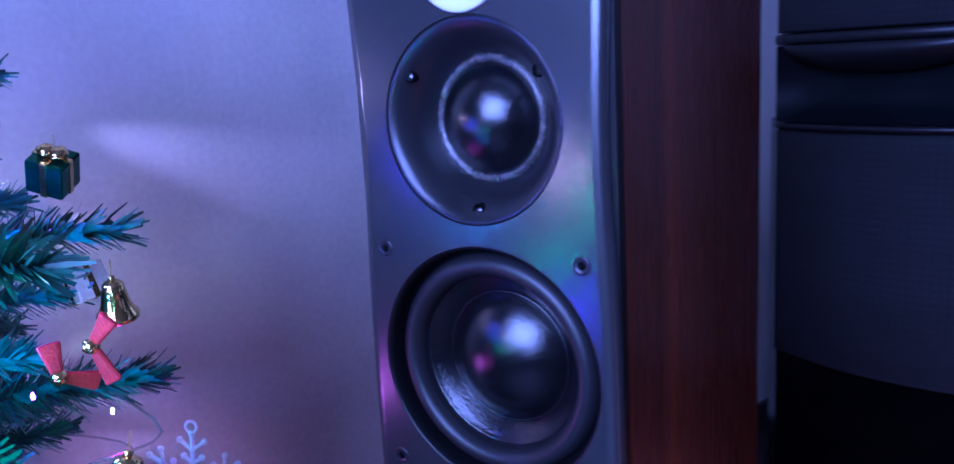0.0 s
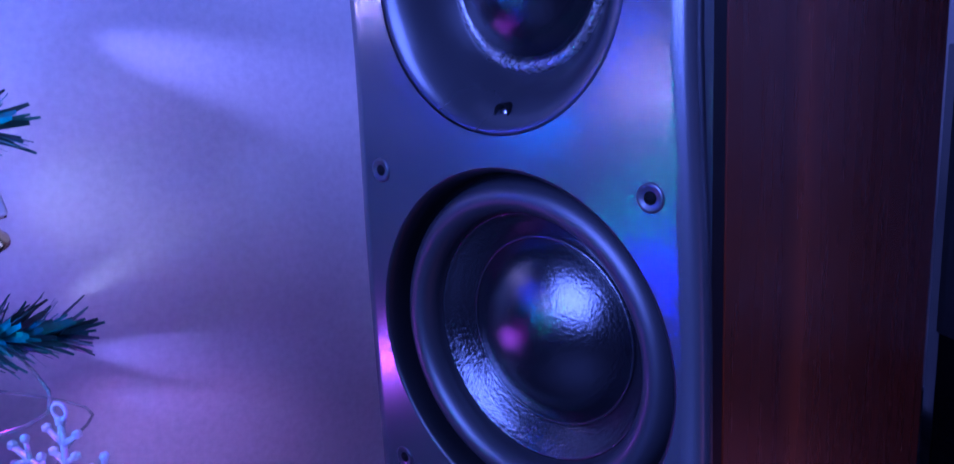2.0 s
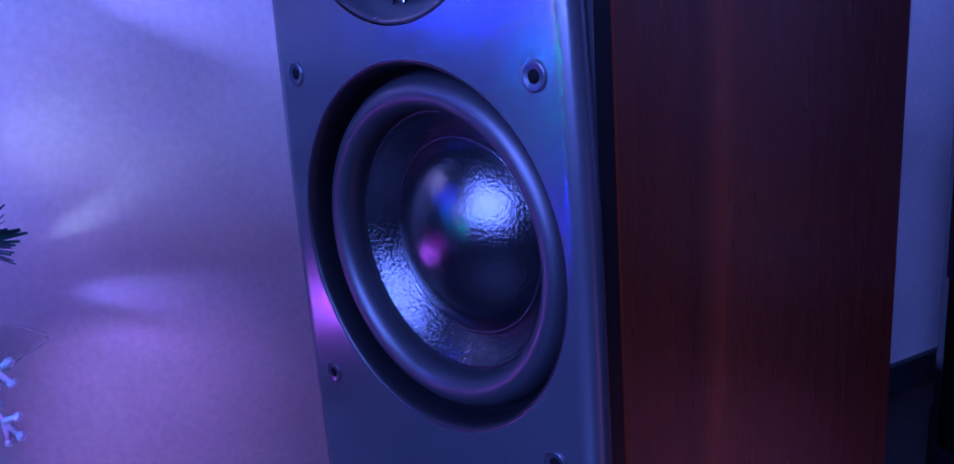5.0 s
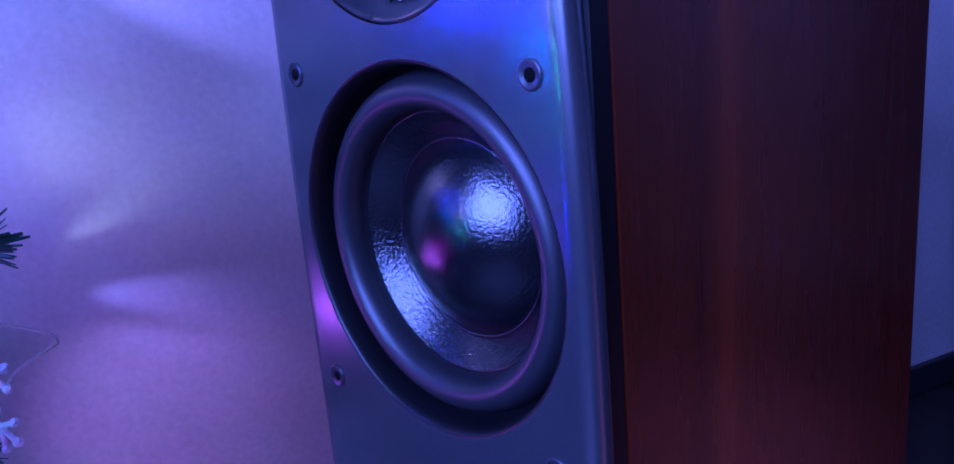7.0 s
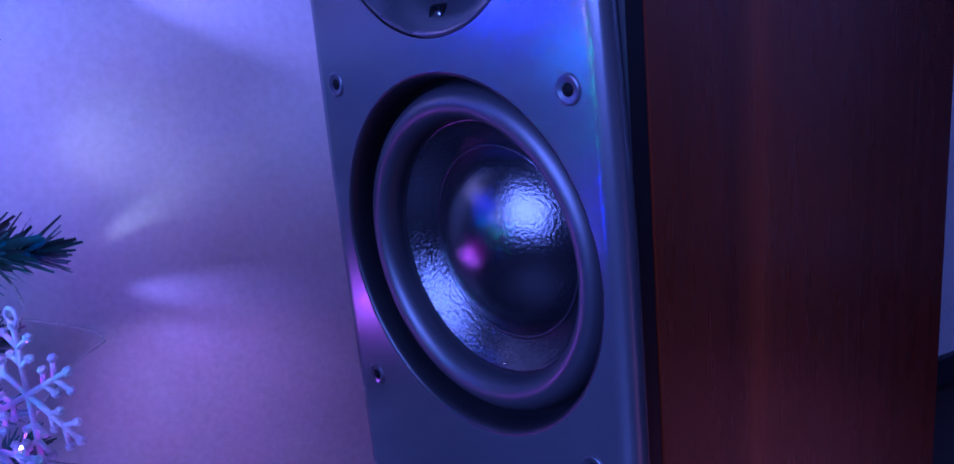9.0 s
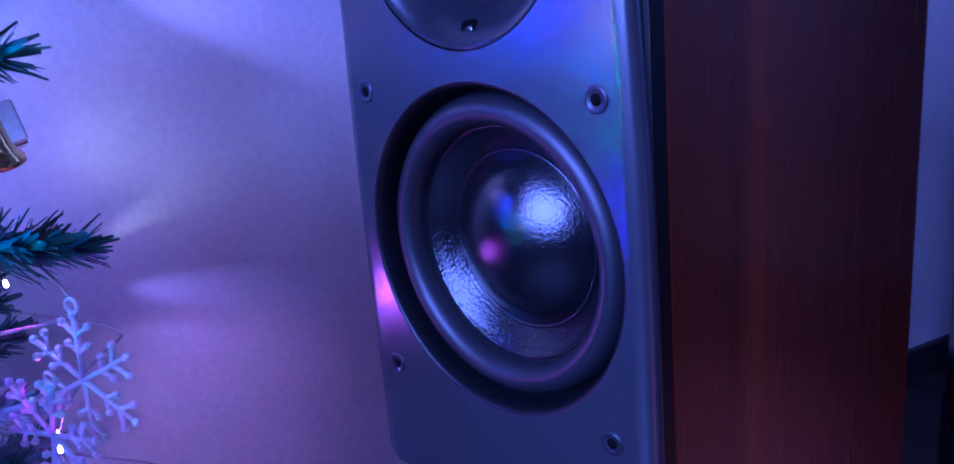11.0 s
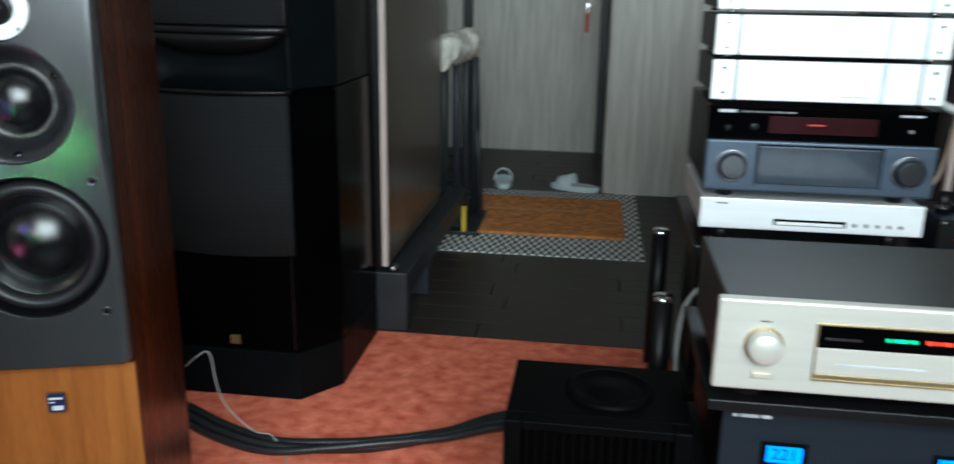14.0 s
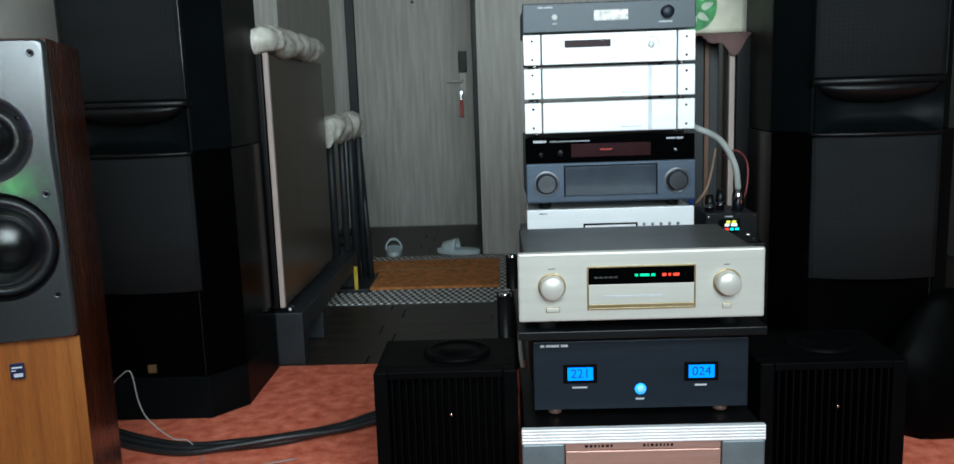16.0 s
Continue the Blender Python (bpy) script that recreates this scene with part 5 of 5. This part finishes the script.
rnd = random.Random(5)
for layer in range(13):
    z = 0.36 + layer * 0.088
    reach = min(0.33, max(0.05, 0.285 - 0.32 * (z - 0.66)))
    n = max(6, round(15 * reach / 0.3))
    for k in range(n):
        a = 2 * math.pi * (k + 0.5 * (layer % 2)) / n + rnd.uniform(-0.15, 0.15)
        seen = 0.0 < math.degrees(a) % 360 < 90
        r = reach * rnd.uniform(0.85, 1.05) * (0.66 if seen else 1.0)
        zt = z + rnd.uniform(-0.02, 0.02)
        while TY + r * math.sin(a) > 0.207 + 0.082 * (TX + r * math.cos(a) + 0.011) - 0.045:
            r *= 0.95
        if TX + r * math.cos(a) < X0 + 0.03:
            r *= 0.9
        add_branch((TX + r * math.cos(a), TY + r * math.sin(a), zt), z - 0.02, LONG[(layer * 3 + k) % 5])
for n, tip in enumerate([(-0.530, 0.144, 0.788), (-0.385, 0.062, 0.798), (-0.515, 0.142, 0.682), (-0.365, 0.035, 0.612), (-0.491, 0.050, 0.905), (-0.473, 0.047, 0.848), (-0.375, 0.025, 0.690), (-0.410, 0.060, 0.640),
                         (-0.455, 0.048, 0.908), (-0.325, -0.015, 0.655), (-0.285, -0.130, 0.705), (-0.553, 0.162, 0.668), (-0.53, 0.090, 0.600), (-0.33, -0.02, 0.745), (-0.42, 0.0, 0.80), (-0.36, -0.05, 0.72), (-0.50, 0.07, 0.72), (-0.45, 0.04, 0.565), (-0.37, -0.02, 0.60), (-0.40, -0.04, 0.85), (-0.58, 0.12, 0.74)]):
    add_branch(tip, tip[2] - 0.03, LONG[n % 5])
# short inner branches that close the tree's heart
for n in range(44):
    a, r, z = radians(-75 + 150 * rnd.random()), rnd.uniform(0.10, 0.17), 0.46 + 0.62 * (n + rnd.random()) / 44
    add_branch((TX + r * math.cos(a), TY + r * math.sin(a), z), z - 0.02, LONG[n % 5])

# ornaments
GOLD_FOIL = surface("shiny_gold_foil", (0.78, 0.57, 0.20), 0.16, metal=1.0, vary=0.1, scale=60, bump=0.2, grain=90)
RED_FOIL = surface("shiny_red_foil", (0.60, 0.03, 0.03), 0.18, metal=0.9, vary=0.2, scale=70, bump=0.5, grain=120)
GREEN_FOIL = surface("shiny_green_foil", (0.02, 0.13, 0.06), 0.18, metal=0.85, vary=0.2, scale=70, bump=0.5, grain=120)
PINK_FOIL = surface("shiny_magenta_foil", (0.70, 0.03, 0.26), 0.2, metal=0.8, vary=0.2, scale=70, bump=0.4, grain=120)
ORANGE_FOIL = surface("shiny_orange_foil", (0.75, 0.20, 0.03), 0.18, metal=0.85, vary=0.2, scale=70, bump=0.4, grain=120)
FELT = surface("red_felt", (0.42, 0.012, 0.018), 0.8, vary=0.15, bump=0.4, grain=500)
CONE_BROWN = surface("brown_cone_scales", (0.24, 0.13, 0.07), 0.6, vary=0.3, scale=90)
CONE_PALE = surface("pale_cone_scales", (0.40, 0.28, 0.19), 0.6, vary=0.3, scale=90)
FLAKE = surface("white_glitter_plastic", (0.66, 0.65, 0.67), 0.3, vary=0.1, scale=300, bump=0.6, grain=900, clear=0.55)
WIRE = clear_plastic("clear_string_wire", (0.75, 0.85, 0.75), 0.25)


def hook(parent, top):
    part("hook", tube(bmesh.new(), [(0, 0, top), (0.002, 0, top + 0.006), (0, 0.001, top + 0.012)], 0.0006, 5), BRASS, parent)


def bell(m, hgt, label="shiny golden bell hanging from the tree"):
    t = thing("bell", m, label, "bell", "golden bells on the tree")
    s = hgt / 0.03
    part("shell", lathed([(0, 0.030 * s), (0.004 * s, 0.0298 * s), (0.0075 * s, 0.027 * s), (0.0088 * s, 0.020 * s), (0.0105 * s, 0.011 * s), (0.0125 * s, 0.006 * s), (0.0150 * s, 0.003 * s), (0.0152 * s, 0.0), (0.0138 * s, 0.0005 * s), (0.0115 * s, 0.006 * s), (0.008 * s, 0.020 * s), (0, 0.027 * s)], Matrix(), 36), GOLD_FOIL, t)
    part("crown", lathed([(0.002 * s, 0.0296 * s), (0.0025 * s, 0.033 * s), (0, 0.034 * s)], Matrix(), 12), GOLD_FOIL, t)
    part("clapper", lathed([(0, -0.004 * s), (0.0035 * s, -0.002 * s), (0.0035 * s, 0.002 * s), (0, 0.012 * s)], Matrix(), 14), GOLD_FOIL, t)
    hook(t, 0.033 * s)
    return t


def parcel(m, size, foil, label):
    t = thing("gift_box", m, label, "gift box", "foil parcels on the tree")
    a = size / 2
    part("box", boxed(-a, a, -a, a, -a, a, bevel=size * 0.06), foil, t)
    part("band", box(boxed(-a * 1.03, a * 1.03, -size * 0.09, size * 0.09, -a * 1.03, a * 1.03, bevel=0.0003), -size * 0.09, size * 0.09, -a * 1.035, a * 1.035, -a * 1.035, a * 1.035, bevel=0.0003), GOLD_FOIL, t, "gold band")
    part("bow", lathe(lathed([(0, 0), (0.006, 0.001), (0.007, 0.004), (0.003, 0.007), (0, 0.006)], Matrix.Translation((-0.004, 0, a * 1.03)), 12), [(0, 0), (0.006, 0.001), (0.007, 0.004), (0.003, 0.007), (0, 0.006)], Matrix.Translation((0.004, 0, a * 1.03)), 12), GOLD_FOIL, t)
    hook(t, a * 1.03 + 0.005)
    return t


def pine_cone(m, r, material, label):
    t = thing("pine_cone", m, label, "pine cone", "pine cones on the tree")
    part("core", lathed([(0, -1.1 * r), (0.5 * r, -0.8 * r), (0.72 * r, 0), (0.5 * r, 0.8 * r), (0, 1.1 * r)], Matrix(), 20), CONE_BROWN, t)
    bm = bmesh.new()
    for row in range(9):
        z = -0.95 * r + row * 0.235 * r
        rr = r * math.sqrt(max(0.04, 1 - (z / (1.15 * r)) ** 2)) * 0.82
        n = max(4, round(12 * rr / r))
        for k in range(n):
            a = 2 * math.pi * (k + 0.5 * (row % 2)) / n
            m2 = Matrix.Translation((rr * math.cos(a), rr * math.sin(a), z)) @ Matrix.Rotation(a, 4, "Z") @ Matrix.Rotation(radians(-25), 4, "Y")
            made = bmesh.ops.create_icosphere(bm, subdivisions=1, radius=1.0, matrix=m2 @ Matrix.Diagonal((0.20 * r, 0.22 * r, 0.10 * r, 1)))
    part("scale_coat", bm, material, t, "rounded woody scales")
    hook(t, 1.1 * r)
    return t


def snowflake(m, r, label):
    t = thing("snowflake", m, label, "snowflake", "white snowflakes on the tree")
    for arm in range(6):
        bm = bmesh.new()
        tube(bm, [(0, 0, 0), (0, 0, r)], 0.0016, 6)
        for z, w in ((0.42, 0.22), (0.68, 0.30)):
            for s in (-1, 1):
                tube(bm, [(0, 0, z * r), (s * w * r * 0.8, 0, (z + w * 0.62) * r)], 0.0014, 6)
                bmesh.ops.create_icosphere(bm, subdivisions=1, radius=0.0026, matrix=Matrix.Translation((s * w * r * 0.8, 0, (z + w * 0.62) * r)))
        bmesh.ops.create_icosphere(bm, subdivisions=1, radius=0.0028, matrix=Matrix.Translation((0, 0, r)))
        ob = part("arm", bm, FLAKE, t)
        ob.matrix_local = Matrix.Rotation(radians(60 * arm), 4, "Y")
    part("loop", tube(bmesh.new(), [(0.004 * math.cos(a), 0, r + 0.005 + 0.004 * math.sin(a)) for a in [2 * math.pi * k / 12 - 1.57 for k in range(13)]], 0.0011, 6), FLAKE, t)
    return t


FACE = 38  # turn of the tree's shown side towards the room
bell(pose(-0.332, -0.014, 0.711, 4, -3, 0), 0.030)
bell(pose(-0.376, 0.075, 0.663, -6, 8, 0), 0.031)
bell(pose(-0.372, -0.052, 0.880, 3, 3, 0), 0.028)
bell(pose(-0.513, 0.121, 0.733, 5, 12, 0), 0.028)
parcel(pose(-0.561, 0.105, 0.832, 25, 20, 50), 0.026, GREEN_FOIL, "dark green foil parcel hanging from the tree")
parcel(pose(-0.405, 0.082, 0.606, 20, 28, 20), 0.026, RED_FOIL, "red foil parcel hanging low on the tree")
parcel(pose(-0.42, 0.013, 0.848, 10, 20, 70), 0.024, ORANGE_FOIL, "amber foil parcel below the pine cone")
parcel(pose(-0.352, -0.052, 0.952, 8, -6, 30), 0.036, GOLD_FOIL, "pale gold parcel near the top of the tree")
parcel(pose(-0.585, 0.12, 0.745, 8, -16, 10), 0.026, surface("cream_paper", (0.6, 0.52, 0.36), 0.5), "cream paper parcel on the tree")
pine_cone(pose(-0.428, 0.020, 0.877, 8, 4, 0), 0.019, CONE_BROWN, "brown pine cone hanging from the tree")
pine_cone(pose(-0.285, -0.115, 0.708, 10, -8, 0), 0.022, CONE_PALE, "pale brown pine cone hanging low on the tree")
ball = thing("bauble", pose(-0.438, 0.042, 0.874), "small shiny orange bauble beside the pine cone", "bauble")
part("ball", lathed([(0.0135 * math.sin(radians(a)), 0.0135 * math.cos(radians(a))) for a in range(0, 181, 10)], Matrix(), 28), ORANGE_FOIL, ball)
part("cap", lathed([(0.004, 0.0125), (0.004, 0.0165), (0, 0.0168)], Matrix(), 14), GOLD_FOIL, ball, "gold cap")


def wrapped_sweet(m, length, r, foil, label):
    t = thing("wrapped_sweet", m, label, "ornament", "foil sweets on the tree")
    n = 30
    prof = []
    for k in range(n + 1):
        s = k / n
        rr = r * (1 + 0.10 * math.sin(s * 40)) * (1.0 if 0.12 < s < 0.88 else 0.55 + 0.5 * abs(0.5 - s))
        prof.append((max(0.0, rr) if 0 < k < n else 0.0, (s - 0.5) * length))
    part("body", lathed(prof, Matrix(), 14), foil, t)
    for s in (-1, 1):
        part("twist", lathed([(0.002, s * 0.48 * length), (r * 1.0, s * 0.60 * length), (r * 0.9, s * 0.605 * length), (0.001, s * 0.50 * length)], Matrix(), 11), foil, t)
    return t


wrapped_sweet(pose(-0.342, 0.030, 0.672, 6, 4, 0), 0.044, 0.0085, PINK_FOIL, "magenta foil sweet hanging upright on the tree")
wrapped_sweet(pose(-0.381, -0.014, 0.797, 70, 20, 60), 0.034, 0.012, GOLD_FOIL, "golden foil sweet resting on a branch")
bow = thing("felt_bow", pose(-0.452, 0.087, 0.735, 0, 18, 30), "red felt bow tied to the tree", "bow")
for s, long_ in ((1, 0.022), (-1, 0.026)):
    bm = bmesh.new()
    box(bm, -0.0045, 0.0045, -0.002, 0.002, 0, long_, bevel=0.0018)
    for v in bm.verts:
        v.co.x *= 0.7 + 0.9 * v.co.z / long_
        v.co.y += 0.006 * math.sin(v.co.z / long_ * 2.5)
    loop = part("tail", bm, FELT, bow)
    loop.matrix_local = Matrix.Rotation(radians(18 if s > 0 else 140), 4, "Y")
part("knot", lathed([(0, -0.005), (0.005, -0.003), (0.0055, 0.002), (0, 0.005)], Matrix(), 12), GOLD_FOIL, bow, "gold knot")
bow2 = copy_thing(bow, pose(-0.47, 0.07, 0.715, 10, -25, 80))
snowflake(pose(-0.457, 0.139, 0.622, 0, 4, 40), 0.037, "white glittering snowflake ornament against the wall")
snowflake(pose(-0.472, 0.118, 0.590, 8, 24, 38), 0.037, "white snowflake ornament below its twin")
snowflake(pose(-0.35, -0.10, 0.855, 5, 14, 20), 0.032, "white snowflake ornament high on the tree")
case = thing("battery_case", pose(-0.322, -0.098, 0.770, 4, 10, 40), "clear plastic battery case of the string lights", "battery case")
part("shell", boxed(-0.018, 0.018, -0.008, 0.008, -0.036, 0.036, bevel=0.004), clear_plastic("bluish_clear_plastic", (0.7, 0.82, 0.9)), case)
part("cell", lathed([(0, -0.026), (0.0065, -0.026), (0.0065, 0.024), (0, 0.024)], Matrix.Translation((0.004, 0, 0)), 16), surface("grey_cell_wrap", (0.5, 0.5, 0.48), 0.4), case, "grey battery cell")

# string lights: clear wire and small bulbs
lights = thing("string_lights", pose(TX, TY, 0), "clear wire string of small coloured lights", "string lights")
turns = []
for k in range(150):
    a, z = k * 0.36, 0.42 + k * 0.0062
    r = min(0.31, max(0.05, 0.275 - 0.32 * (z - 0.66))) * (0.80 + 0.12 * math.sin(k * 1.7))
    turns.append((r * math.cos(a), r * math.sin(a), z + 0.012 * math.sin(k * 2.1)))
part("wire", tube(bmesh.new(), curve_points(turns, 4), 0.0011, 5), WIRE, lights)
BULB = [light_source("white_violet_bulb", (0.75, 0.50, 1.0), 60), light_source("magenta_bulb", (1.0, 0.12, 0.7), 30), light_source("green_bulb", (0.15, 1.0, 0.25), 18), light_source("amber_bulb", (1.0, 0.60, 0.2), 45)]
bulb = [lathed([(0, -0.002), (0.0010, -0.0014), (0.0012, 0.0), (0.0009, 0.002), (0, 0.003)], Matrix(), 10) for _ in BULB]
first_bulbs = [part("bulb", b, m, lights) for b, m in zip(bulb, BULB)]
spots = [turns[k] for k in range(3, 150, 6)]
for n, p in enumerate(spots):
    ob = first_bulbs[n] if n < 4 else new("bulb", first_bulbs[(n * 3 + n // 4) % 4].data)
    ob.parent, ob.location = lights, p
for n, p in ((3, (-0.402, 0.016, 0.764)), (0, (-0.450, 0.023, 0.809)), (1, (-0.455, 0.052, 0.712)), (0, (-0.526, 0.038, 0.797)), (2, (-0.34, 0.02, 0.716)), (0, (-0.446, 0.121, 0.592)), (2, (-0.29, -0.07, 0.735)), (3, (-0.52, 0.11, 0.665)), (2, (-0.40, 0.03, 0.655))):
    ob = new("bulb", first_bulbs[n].data)
    ob.parent, ob.location = lights, Vector(p) - Vector((TX, TY, 0))
